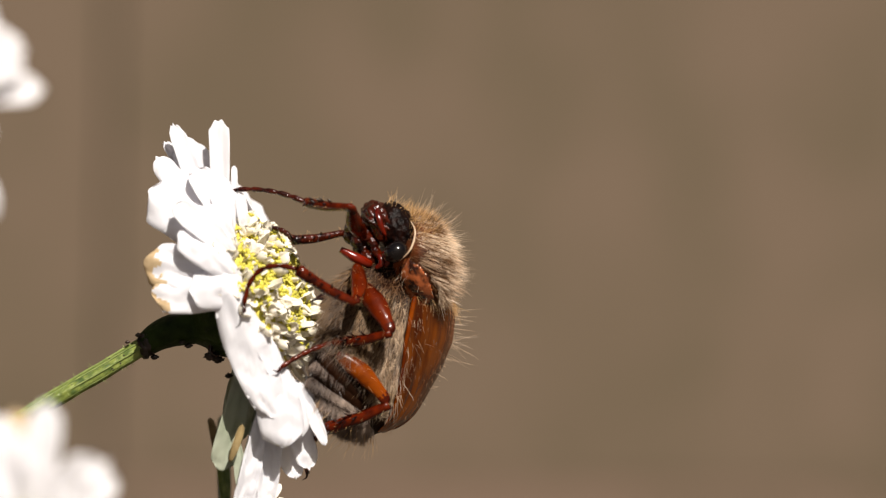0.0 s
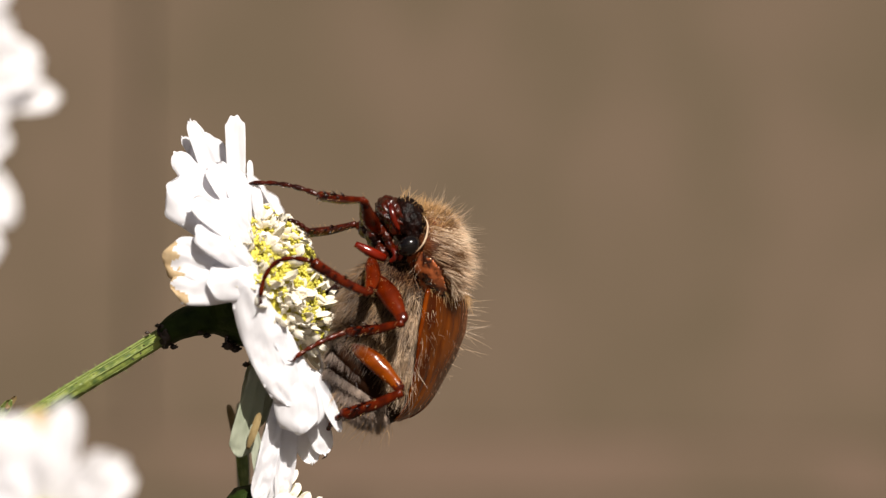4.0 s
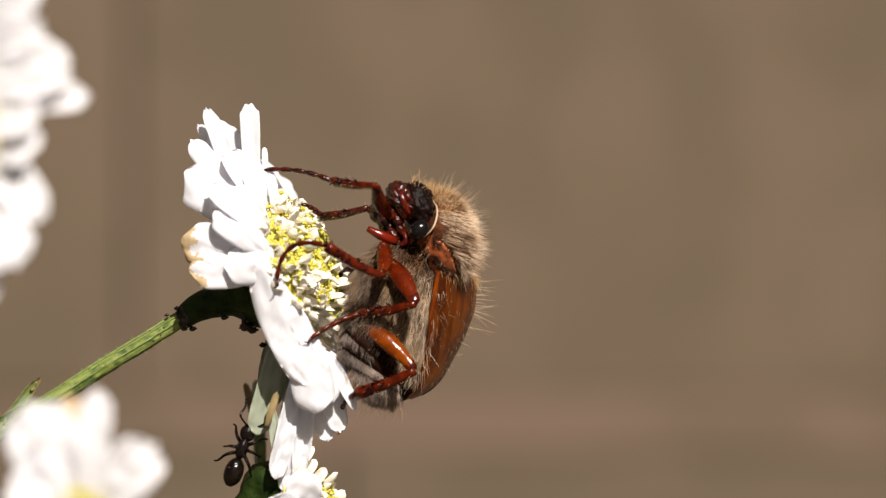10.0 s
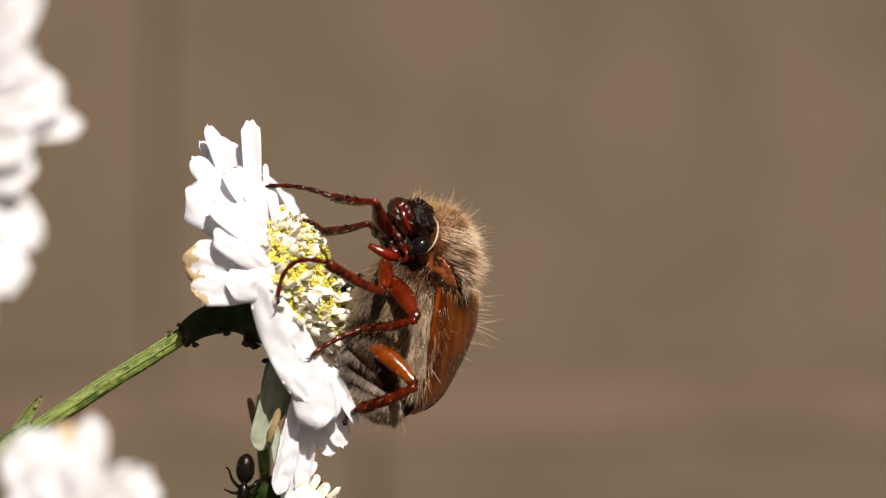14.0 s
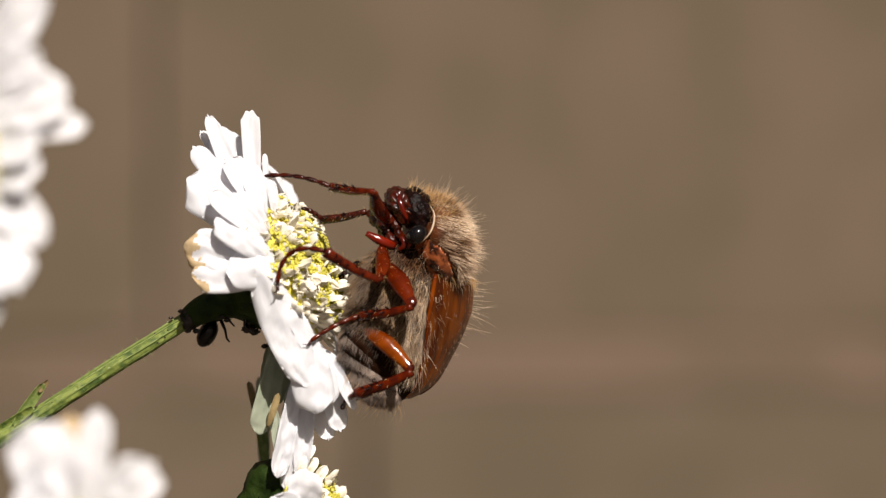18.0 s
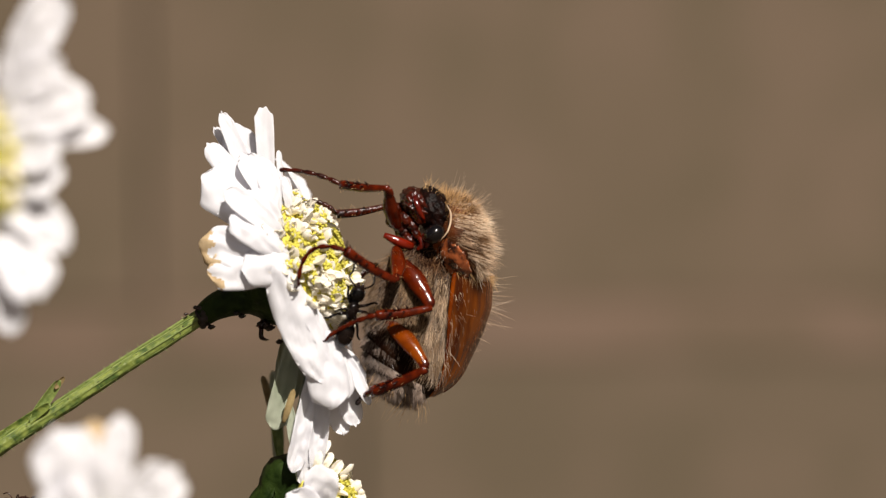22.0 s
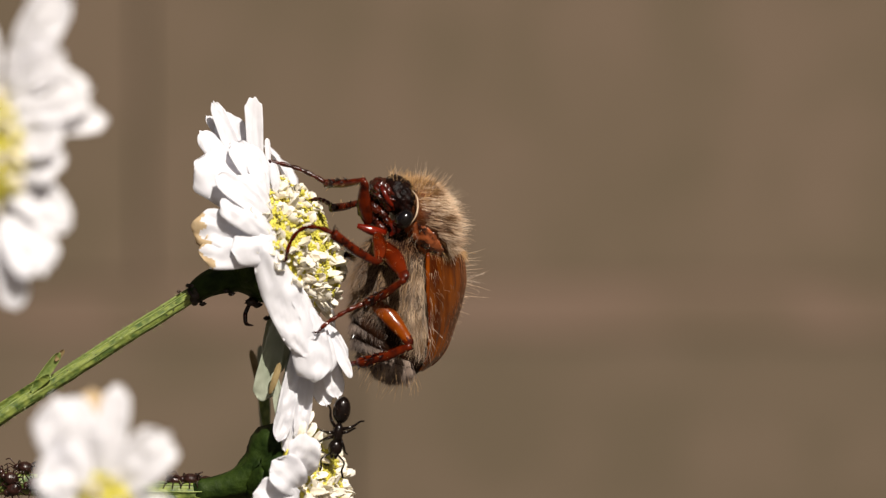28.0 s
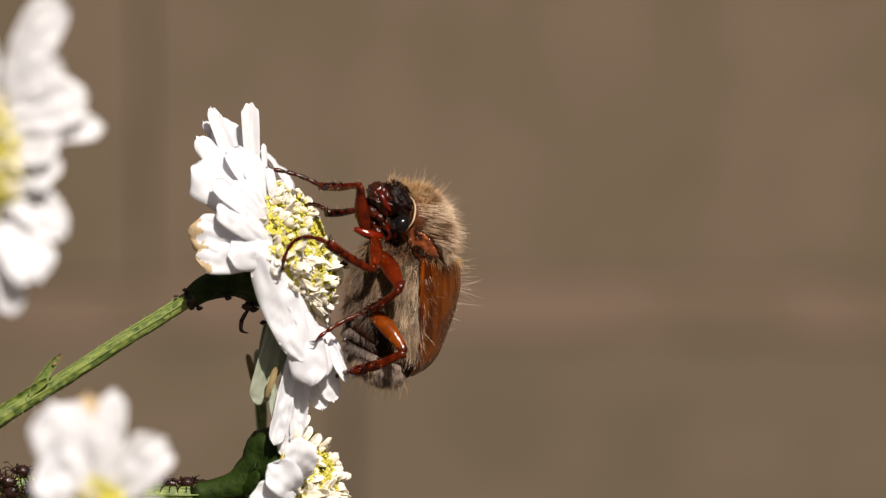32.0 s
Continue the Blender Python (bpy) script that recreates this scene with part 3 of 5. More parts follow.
b = bmesh.new()
tube(b, [p - MAIN_AT for p in bezier([place(*q) for q in ((328, 586, -5), (362, 563, -5), (405, 552, -5), (448, 546, -5), (480, 527, 0), (508, 508, 5))], 26)],
     lambda u: PX * (19 + 26 * u + 58 * max(0, u - 0.45)), 22, 9, 0.05, wobble=0.12)
part("involucre", b, BRACT, main_flower, "dark green cup of overlapping bracts")
for i in range(16):
    a = 2 * math.pi * i / 16
    u2 = FN.cross(LONG)
    d = LONG * math.cos(a) + u2 * math.sin(a)
    c = place(480, 520, 0) - MAIN_AT
    b = bmesh.new()
    petal(b, c - FN * 78 * PX + d * 26 * PX, c - FN * 2 * PX + d * 92 * PX, 40 * PX, d + FN * 0.2, bow=0.12, cup=-0.3, notch=0, thick=4 * PX, full=0.4, seed=i, nu=8, nv=6)
    part("bract", b, BRACT, main_flower)
stem = stem_part(main_flower, MAIN_AT, [(332, 583, -5), (270, 622, -5), (190, 671, -8), (90, 736, -12), (-60, 832, -20), (-200, 950, -20), (-330, 1350, 0), (-400, 3000, 40), (-420, 7000, 60), (-420, 12640, 60)],
                 13.6, 170, "pale green ribbed stem with fine hairs", ridge=0.06)
hairs_on(main_flower, stem.data, 1500, 9, 3, STEM_RIB, keep=lambda p, n: p.z > -0.03, width=0.9 * PX, curve=0.0)
b = bmesh.new()
blob(b, place(331, 585, -8) - MAIN_AT, (Vector((1, 0, 0)), Vector((0, 1, 0)), Vector((0, 0, 1))), (14 * PX, 19 * PX, 19 * PX), 26, 18, 0.45, 3.4)
part("node_collar", b, NODE, main_flower, "dark brown knobbly collar on the stem")
for i, (x, y, d, r) in enumerate(((402, 584, -22, 5), (440, 600, -18, 9), (452, 606, -12, 7), (318, 568, -20, 4), (391, 579, -26, 4), (470, 632, 0, 5), (346, 604, -14, 5), (300, 580, -14, 3))):
    b = bmesh.new()
    blob(b, place(x, y, d) - MAIN_AT, (Vector((1, 0, 0)), Vector((0, 1, 0)), Vector((0, 0, 1))), (r * 1.3 * PX, r * PX, r * 0.8 * PX), 14, 10, 0.7, 2.2)
    part("bract_tip", b, NODE, main_flower, "dark withered bract tip")
for (bx, by, bd, tx, ty, td, w, mat, lab) in ((-110, 842, -34, 52, 742, -36, 21, STEM, "leaf sheath that hugs the stem"), (14, 776, -30, 70, 698, -32, 20, STEM_RIB, "small pointed stem leaf"), (60, 714, -31, 78, 692, -33, 10, DRY, "browned leaf tip")):
    b = bmesh.new()
    petal(b, place(bx, by, bd) - MAIN_AT, place(tx, ty, td) - MAIN_AT, w * PX, (0.3, -0.8, 0.4), bow=-0.10, cup=0.6, notch=0, full=0.35, thick=4 * PX)
    part("stem_leaf", b, mat, main_flower, lab)

rnd = random.Random(21)
b = bmesh.new()
for p in rnd.sample([v.co.copy() for v in stem.data.vertices if v.co.z > -0.0125 and v.normal.z > -0.3], 40):
    blob(b, p, (Vector((1, 0, 0)), Vector((0, 1, 0)), Vector((0, 0, 1))), [rnd.uniform(0.7, 2.0) * PX for _i in range(3)], 7, 5, 0.3)
specks = part("stem_speck", b, NODE, stem, "tiny dark specks")
specks["kind"] = "stuff"

# the flower below it
LOW_AT = place(560, 960, 0)
low_flower = thing("daisy_flower", LOW_AT, "white double daisy with cream disc, half hidden below another", "flower", "daisies")
LN = Vector((0.90, -0.30, 0.34)).normalized()
disc_part(low_flower, place(552, 946, 5) - LOW_AT, LN, LONG, 106 * PX, 38 * PX, 330, 12, white_rim=0.8, hidden_top=True)
petals_of(low_flower, LOW_AT, [
    # upright petal, shade put in by the grey-green colour
    (503, 885, -60, 482, 735, -66, 20, 0.8, dict(bow=0.03, cup=0.4, notch=0.0, narrow=0.5, crinkle=0.14, blunt=0.2, mat=PETAL_SHADE_GREEN)),
    (535, 935, -115, 540, 852, -150, 62, 0.8, dict(bow=0.15, cup=0.3, notch=0.04, narrow=0.6)),
    (530, 960, -125, 478, 905, -170, 74, 0.8, dict(bow=0.14, cup=0.3, notch=0.05, narrow=0.5)),
    (530, 985, -125, 440, 975, -170, 80, 0.8, dict(bow=0.12, cup=0.2, notch=0.05, narrow=0.5)),
    (540, 1010, -125, 480, 1075, -170, 80, 0.8, dict(bow=0.1, cup=0.2)),
    (560, 1050, -115, 560, 1170, -140, 80, 0.8, dict(bow=0.05, cup=0.2)),
    (590, 1080, -20, 640, 1210, -40, 70, 0.7, dict(bow=0.05, cup=0.2)),
    (620, 1080, 30, 700, 1190, 60, 70, 0.5, dict(bow=0.05, cup=0.2)),
    (600, 980, 130, 600, 990, 280, 74, -0.1, dict(bow=0.1)),
    (534, 842, -30, 560, 812, -45, 15, 0.7, dict(bow=0.40, cup=0.3, notch=0.0, narrow=0.6, blunt=0.2, mat=FLORET_WHITE, label="small curled cream petal")),
    (540, 866, -25, 564, 834, -35, 18, 0.7, dict(bow=0.2, cup=0.4, notch=0.0, narrow=0.5, blunt=0.15, mat=FLORET_WHITE, label="small curled cream petal")),
    (552, 880, -10, 582, 848, -20, 20, 0.6, dict(bow=0.2, cup=0.4, notch=0.05, narrow=0.5, blunt=0.2, mat=FLORET_WHITE, label="small curled cream petal")),
    (528, 868, -50, 542, 830, -60, 14, 0.7, dict(bow=0.2, cup=0.3, notch=0.0, narrow=0.5, blunt=0.15, mat=FLORET_WHITE, label="small curled cream petal")),
    (610, 1060, 110, 640, 1110, 240, 74, -0.1, dict(bow=0.1)),
], LN, 300)
b = bmesh.new()
tube(b, [p - LOW_AT for p in bezier([place(*q) for q in ((330, 968, -5), (410, 954, -5), (458, 918, -5), (484, 884, -2), (502, 912, 0), (522, 950, 5))], 26)],
     lambda u: PX * (20 + 44 * u + 30 * max(0, u - 0.5)), 20, 8, 0.06, wobble=0.15)
part("involucre", b, BRACT, low_flower, "dark green cup of overlapping bracts")
for i in range(12):
    a = 2 * math.pi * i / 12
    u2 = LN.cross(LONG)
    d = LONG * math.cos(a) + u2 * math.sin(a)
    c = place(498, 955, 0) - LOW_AT
    b = bmesh.new()
    petal(b, c - LN * 70 * PX + d * 24 * PX, c + d * 84 * PX, 42 * PX, d + LN * 0.2, bow=0.12, cup=-0.3, notch=0, thick=4 * PX, full=0.4, seed=i, nu=8, nv=6)
    part("bract", b, BRACT, low_flower)
low_stem = stem_part(low_flower, LOW_AT, [(345, 968, -5), (250, 968, -5), (100, 960, -5), (-60, 952, -8), (-200, 965, -10), (-330, 1060, 0), (-420, 1500, 20), (-440, 3000, 50), (-450, 7000, 70), (-450, 12640, 70)],
                     19, 170, "pale green ribbed stem", ridge=0.06)
hairs_on(low_flower, low_stem.data, 900, 9, 4, STEM_RIB, keep=lambda p, n: p.z > -0.012, width=0.9 * PX, curve=0.0)
for (bx, by, bd, tx, ty, td, w, mat, lab) in ((468, 905, 240, 460, 690, 280, 24, PETAL_SHADE_GREEN, "pale green leaf standing behind the flower"),
                                              (462, 790, 150, 440, 697, 170, 15, DRY, "dry brown leaf"), (470, 860, 60, 457, 738, 70, 20, STEM_RIB, "pale green leaf stalk"),
                                              (474, 778, -96, 494, 716, -104, 13, DRY, "dry brown sliver of a leaf")):
    b = bmesh.new()
    petal(b, place(bx, by, bd) - LOW_AT, place(tx, ty, td) - LOW_AT, w * PX, (0.2, -0.9, 0.1), bow=0.05, cup=0.4, notch=0, full=0.5, thick=3 * PX)
    part("leaf", b, mat, low_flower, lab)

# two flowers nearer to the lens
FG = (D0 / 1.16 - D0) / PX
UP_AT = place(-75, 270, FG)
up_flower = thing("daisy_flower", UP_AT, "white double daisy with yellow disc near the lens", "flower", "daisies")
disc_part(up_flower, place(-72, 275, FG) - UP_AT, (0.72, -0.68, 0.1), (0.2, 0, -1), 92 * PX, 50 * PX, 150, 13, white_rim=0.3)
petals_of(up_flower, UP_AT, [
    (-45, 150, FG, 60, -52, FG - 40, 78, 0.8, dict(blunt=0.3, bow=0.05)),
    (-45, 170, FG - 10, 64, 74, FG - 50, 64, 0.8, dict(blunt=0.3, bow=0.06)),
    (-45, 200, FG - 20, 118, 146, FG - 50, 88, 0.8, dict(blunt=0.3, bow=0.06, full=0.6)),
    (-40, 225, FG - 10, 150, 212, FG - 30, 46, 0.8, dict(blunt=0.3, bow=0.06, full=0.7)),
    (-40, 252, FG - 20, 62, 244, FG - 60, 72, 0.8, dict(blunt=0.3, bow=0.06)),
    (-40, 288, FG - 10, 62, 294, FG - 50, 84, 0.8, dict(blunt=0.3, bow=0.06)),
    (-50, 310, FG, 74, 430, FG - 30, 80, 0.8, dict(blunt=0.04, bow=0.06, full=0.25, narrow=0.8)),
    (-60, 330, FG + 20, 34, 380, FG, 100, 0.8, dict(blunt=0.3, bow=0.05)),
    (-70, 400, FG + 20, 0, 480, FG, 90, 0.8, dict(blunt=0.3, bow=0.05)),
    (-50, 400, FG - 20, 27, 518, FG - 50, 90, 0.8, dict(blunt=0.35, bow=0.05, full=0.6)),
    (-60, 400, FG, -32, 588, FG - 20, 56, 0.8, dict(blunt=0.3, bow=0.05)),
    (-110, 360, FG, -120, 560, FG - 20, 90, 0.8, dict(blunt=0.15, bow=0.05)),
    (-120, 330, FG, -250, 440, FG - 20, 90, 0.8, dict(blunt=0.15, bow=0.05)),
    (-130, 280, FG, -290, 290, FG - 20, 90, 0.8, dict(blunt=0.15, bow=0.05)),
    (-120, 220, FG, -250, 120, FG - 20, 90, 0.8, dict(blunt=0.15, bow=0.05)),
    (-90, 190, FG, -130, 0, FG - 20, 90, 0.8, dict(blunt=0.15, bow=0.05)),
], (0.72, -0.68, 0.1), 500)
b = bmesh.new()
tube(b, [p - UP_AT for p in bezier([place(*q) for q in ((-170, 330, FG + 90), (-120, 300, FG + 45), (-78, 276, FG + 6))], 12)], lambda u: PX * (18 + 60 * u), 18, 8, 0.05)
part("involucre", b, BRACT, up_flower)
stem_part(up_flower, UP_AT, [(-165, 328, FG + 88), (-230, 420, FG + 110), (-300, 800, FG + 130), (-330, 1600, FG + 140), (-340, 7000, FG + 150), (-340, 14620, FG + 150)], 18, 120)

NEAR_AT = place(130, 930, FG)
near_flower = thing("daisy_flower", NEAR_AT, "small white daisy seen from the side near the lens", "flower", "daisies")
disc_part(near_flower, place(140, 962, FG) - NEAR_AT, (0.35, -0.85, 0.40), (1, 0, 0), 50 * PX, 36 * PX, 90, 14, white_rim=0.3)
petals_of(near_flower, NEAR_AT, [
    (142, 920, FG - 20, 168, 728, FG - 40, 54, 0.9, dict(bow=0.05, full=0.55, narrow=0.55)),
    (168, 940, FG - 20, 268, 822, FG - 45, 86, 0.9, dict(bow=0.05, full=0.6, narrow=0.5)),
    (112, 925, FG - 20, 36, 752, FG - 40, 112, 0.9, dict(bow=0.05, full=0.55, narrow=0.6)),
    (95, 950, FG - 30, 20, 872, FG - 60, 96, 0.9, dict(bow=0.05, full=0.5, narrow=0.6)),
    (90, 980, FG - 30, 0, 990, FG - 60, 100, 0.9, dict(bow=0.05, full=0.5)),
    (110, 1010, FG - 30, 60, 1110, FG - 60, 100, 0.9, dict(bow=0.05, full=0.5)),
    (150, 1010, FG - 30, 170, 1130, FG - 60, 100, 0.9, dict(bow=0.05, full=0.5)),
    (180, 980, FG - 30, 280, 1030, FG - 60, 100, 0.9, dict(bow=0.05, full=0.5)),
], (0.35, -0.85, 0.40), 700)
b = bmesh.new()
petal(b, place(138, 880, FG + 24) - NEAR_AT, place(112, 738, FG + 30) - NEAR_AT, 56 * PX, (0, -1, 0), full=0.6)
part("petal", b, PETAL_BROWN, near_flower, "browned petal")
b = bmesh.new()
tube(b, [p - NEAR_AT for p in bezier([place(*q) for q in ((110, 1040, FG + 60), (120, 980, FG + 40), (135, 930, FG + 4))], 12)], lambda u: PX * (18 + 40 * u), 18, 8, 0.05)
part("involucre", b, BRACT, near_flower)
stem_part(near_flower, NEAR_AT, [(110, 1035, FG + 60), (60, 1200, FG + 80), (-60, 2000, FG + 120), (-160, 7000, FG + 150), (-180, 14620, FG + 150)], 17, 120)

# ---- the beetle ----
BEETLE_AT = place(770, 430, 0)
beetle = thing("chafer_beetle", BEETLE_AT, "hairy reddish-brown chafer beetle clinging to a daisy", "beetle")
LEAN = radians(22)
B_AX = vec(-0.24, 0.97)
B_P = vec(0.97, 0.24)
B_UP = B_P * math.cos(LEAN) + vec(0, 0, math.sin(LEAN))
B_SIDE = -B_P * math.sin(LEAN) - vec(0, 0, math.cos(LEAN))
AX, UP, SIDE = B_AX.normalized(), B_UP.normalized(), B_SIDE.normalized()


def body(s, up, side):
    """A point of the body: along it from the collar to the tail, towards the back, towards its left flank."""
    return B_AX * s + B_UP * up + B_SIDE * side


def at_plan(x, y, depth):
    return vec(x - 770, y - 430, depth)


def loft(sections, sides=32):
    """A closed skin through cross-sections (s, centre up, half height up, half height down, half width)."""
    bm = bmesh.new()
    rings = []
    for s, c, hu, hd, w in sections:
        turns = [2 * math.pi * j / sides for j in range(sides)]
        rings.append([bm.verts.new(body(s, c + math.sin(a) * (hu if math.sin(a) > 0 else hd), math.cos(a) * w)) for a in turns])
    for one, two in zip(rings, rings[1:]):
        for j in range(sides):
            bm.faces.new((one[j], one[(j + 1) % sides], two[(j + 1) % sides], two[j]))
    for ring, (s, c, *_r) in ((rings[0], sections[0]), (rings[-1], sections[-1])):
        m = bm.verts.new(body(s, c, 0))
        for j in range(sides):
            bm.faces.new((ring[j], ring[(j + 1) % sides], m))
    return bm


def smooth_rows(rows, n):
    pts = [np.array(r, float) for r in rows]
    xs = np.array([p[0] for p in pts])
    out = []
    for s in np.linspace(xs[0], xs[-1], n):
        out.append([s] + [float(np.interp(s, xs, [p[k] for p in pts])) for k in range(1, len(pts[0]))])
    for _ in range(2):
        out = [out[0]] + [[b[0]] + [(a[k] + 2 * b[k] + c[k]) / 4 for k in range(1, len(b))] for a, b, c in zip(out, out[1:], out[2:])] + [out[-1]]
    return out


def add_pelt(owner, name, mesh, count, length, flow, mat, keep=None, label="", **more):
    me = pelt(mesh, count, length * PX, flow, keep=keep, **more)
    me.materials.append(mat)
    ob = new(name, me)
    ob.parent = owner
    ob["kind"] = "stuff"
    return tagged(ob, label)


BODY = smooth_rows([(20, 0, 56, 62, 40), (55, 0, 74, 96, 58), (90, 0, 82, 108, 74), (120, 0, 82, 112, 84), (160, 0, 76, 108, 86), (205, 0, 70, 112, 84), (250, 0, 58, 108, 78), (285, 0, 40, 84, 62), (306, -4, 20, 46, 40), (316, -6, 6, 14, 14)], 60)
thorax = part("thorax", loft([r for r in BODY if r[0] < 262]), ABDOMEN, beetle, "dark thorax under grey-buff hair")
SLANT = 0.55


def profile(s):
    return [float(np.interp(s, [q[0] for q in BODY], [q[k] for q in BODY])) for k in range(1, 5)]


cuts = [236, 252, 268, 284, 300, 317]


def slanted(s, up):
    """Where a ring that crosses the axis at s lies at that height: rings lean forward under the belly, less so near the tail."""
    return min(316, s + SLANT * up * min(1.0, max(0.0, (318 - s) / 80)))


def ring_of(s, up):
    """The place on the axis of the ring through a point."""
    return (s - 3.975 * SLANT * up) / (1 - SLANT * up / 80)



segments = []
for i, (s0, s1) in enumerate(zip(cuts, cuts[1:])):
    bm = bmesh.new()
    rings = []
    for u in np.linspace(0, 1, 9):
        g = 1.0 + 0.050 * math.sin(math.pi * min(1, u * 1.05)) - 0.022 * (1 - u)
        ring = []
        for j in range(44):
            a = 2 * math.pi * j / 44
            s = s0 - 3 + (s1 - s0 + 4) * u
            high = profile(s)[1 if math.sin(a) > 0 else 2] * math.sin(a)
            at = slanted(s, high)
            c, hu, hd, w = profile(at)
            ring.append(bm.verts.new(body(at, c + math.sin(a) * (hu if math.sin(a) > 0 else hd) * g, math.cos(a) * w * g)))
        rings.append(ring)
    for one, two in zip(rings, rings[1:]):
        for j in range(44):
            bm.faces.new((one[j], one[(j + 1) % 44], two[(j + 1) % 44], two[j]))
    seg = part("abdomen_segment", bm, ABDOMEN, beetle, "dark abdomen ring with a pale hair band")
    if sum(p.normal.dot(UP) * p.center.dot(UP) for p in seg.data.polygons) < 0:
        seg.data.flip_normals()
    segments.append(seg)
low_flow = AX * 0.8 - UP * 0.25
add_pelt(beetle, "breast_hair", thorax.data, 6000, 26, low_flow, HAIR_GREY, lambda p, n: n.dot(UP) < 0.6 and p.dot(UP) < (10 + 40 * noise.noise(p * 500)) * PX and (62 if p.dot(UP) > -62 * PX else 38) * PX < p.dot(AX) < 246 * PX + 0.55 * p.dot(UP) and p.dot(SIDE) > -20 * PX, "long grey-buff breast hair", stand=0.30, lean=0.85, seed=5, spread=0.20, width=0.55 * PX)
add_pelt(beetle, "throat_hair", thorax.data, 900, 22, low_flow, HAIR_BROWN, lambda p, n: 15 * PX < p.dot(AX) < 75 * PX and p.dot(SIDE) > -20 * PX and n.dot(UP) < 0.5, "dark brown throat hair", stand=0.4, lean=0.8, seed=7, spread=0.3, width=0.6 * PX)
add_pelt(beetle, "breast_hair", thorax.data, 3600, 34, low_flow, HAIR_BUFF, lambda p, n: -25 * PX < p.dot(UP) < 72 * PX and 78 * PX < p.dot(AX) < 240 * PX + 0.55 * p.dot(UP) and p.dot(SIDE) > 0 and noise.noise(p * 900) > -0.22, "long pale combed breast hair", stand=0.28, lean=0.9, seed=6, spread=0.24, width=0.6 * PX)
for i, seg in enumerate(segments):
    s0, s1 = cuts[i], cuts[i + 1]
    mid = s0 * 0.5 + s1 * 0.5
    add_pelt(seg, "hair_band", seg.data, 2600, 13, AX * 0.95, HAIR_SILVER, lambda p, n, m=mid: abs(ring_of(p.dot(AX) / PX, p.dot(UP) / PX) - m + 2.5 * noise.noise(p * 1500)) < 5.5 and n.dot(UP) < 0.5 and p.dot(SIDE) > -15 * PX, "band of grey-buff hair", stand=0.16, lean=0.95, seed=20 + i, spread=0.22, width=0.5 * PX)
    add_pelt(seg, "fringe", seg.data, 40, 12, AX * 0.5, CHITIN_DARK, lambda p, n: n.dot(UP) < 0.0, "short dark bristles", stand=0.6, lean=0.7, seed=40 + i, width=1.0 * PX)
add_pelt(segments[-1], "tail_hair", segments[-1].data, 45, 36, AX * 0.7 - UP * 0.2, HAIR, None, "long pale tail hair", stand=0.5, lean=0.8, seed=61, width=0.5 * PX)
add_pelt(segments[-2], "tail_hair", segments[-2].data, 40, 36, AX * 0.7 - UP * 0.2, HAIR, lambda p, n: n.dot(UP) < 0.2, "long pale tail hair", stand=0.5, lean=0.8, seed=62, width=0.5 * PX)

# wing cases
WING = smooth_rows([(44, 38, 40, 0, 58), (54, 46, 46, 0, 70), (78, 47, 51, 0, 79), (120, 49, 55, 0, 88), (165, 45, 52, 0, 90), (210, 37, 48, 0, 86), (250, 28, 46, 0, 76), (270, 22, 42, 0, 64), (285, 18, 32, 0, 50), (298, 18, 16, 0, 22)], 44)


def wing_skirt(s):
    """How far up the flank the wing case's lower edge lies, in degrees."""
    return float(np.interp(s, [44, 78, 112, 147, 196, 250, 285, 298], [10, 13, 16, 22, 37, 50, 60, 62]))


def wing_case(near):
    """One wing case: a thin domed shell whose edge climbs towards the tail, with faint lengthwise ribs."""
    bm = bmesh.new()
    skins = []
    for inner in (0, 1):
        rings = []
        for s, c, hu, hd, w in WING:
            a0 = wing_skirt(s)
            ring = []
            for j in range(37):
                u = j / 36
                a = radians(a0 + (90.8 - a0) * u)
                k = 1 - inner * 3.4 / max(w, 12)
                rib = 0 if inner else 0.020 * math.cos(u * 6 * math.pi) * math.sin(math.pi * min(1.0, u * 1.15)) + 0.030 * math.exp(-((u - 0.02) / 0.06) ** 2)
                ring.append(bm.verts.new(body(s, c + math.sin(a) * hu * (k + rib), near * math.cos(a) * w * (k + rib))))
            rings.append(ring)
        skins.append(rings)
        for one, two in zip(rings, rings[1:]):
            for j in range(36):
                bm.faces.new((one[j], one[j + 1], two[j + 1], two[j]))
    o, i = skins
    n, m = len(o) - 1, 36
    rim = [(r, 0) for r in range(n)] + [(n, j) for j in range(m)] + [(r, m) for r in range(n, 0, -1)] + [(0, j) for j in range(m, 0, -1)]
    for p, q in zip(rim, rim[1:] + rim[:1]):
        bm.faces.new((o[p[0]][p[1]], o[q[0]][q[1]], i[q[0]][q[1]], i[p[0]][p[1]]))
    return bm


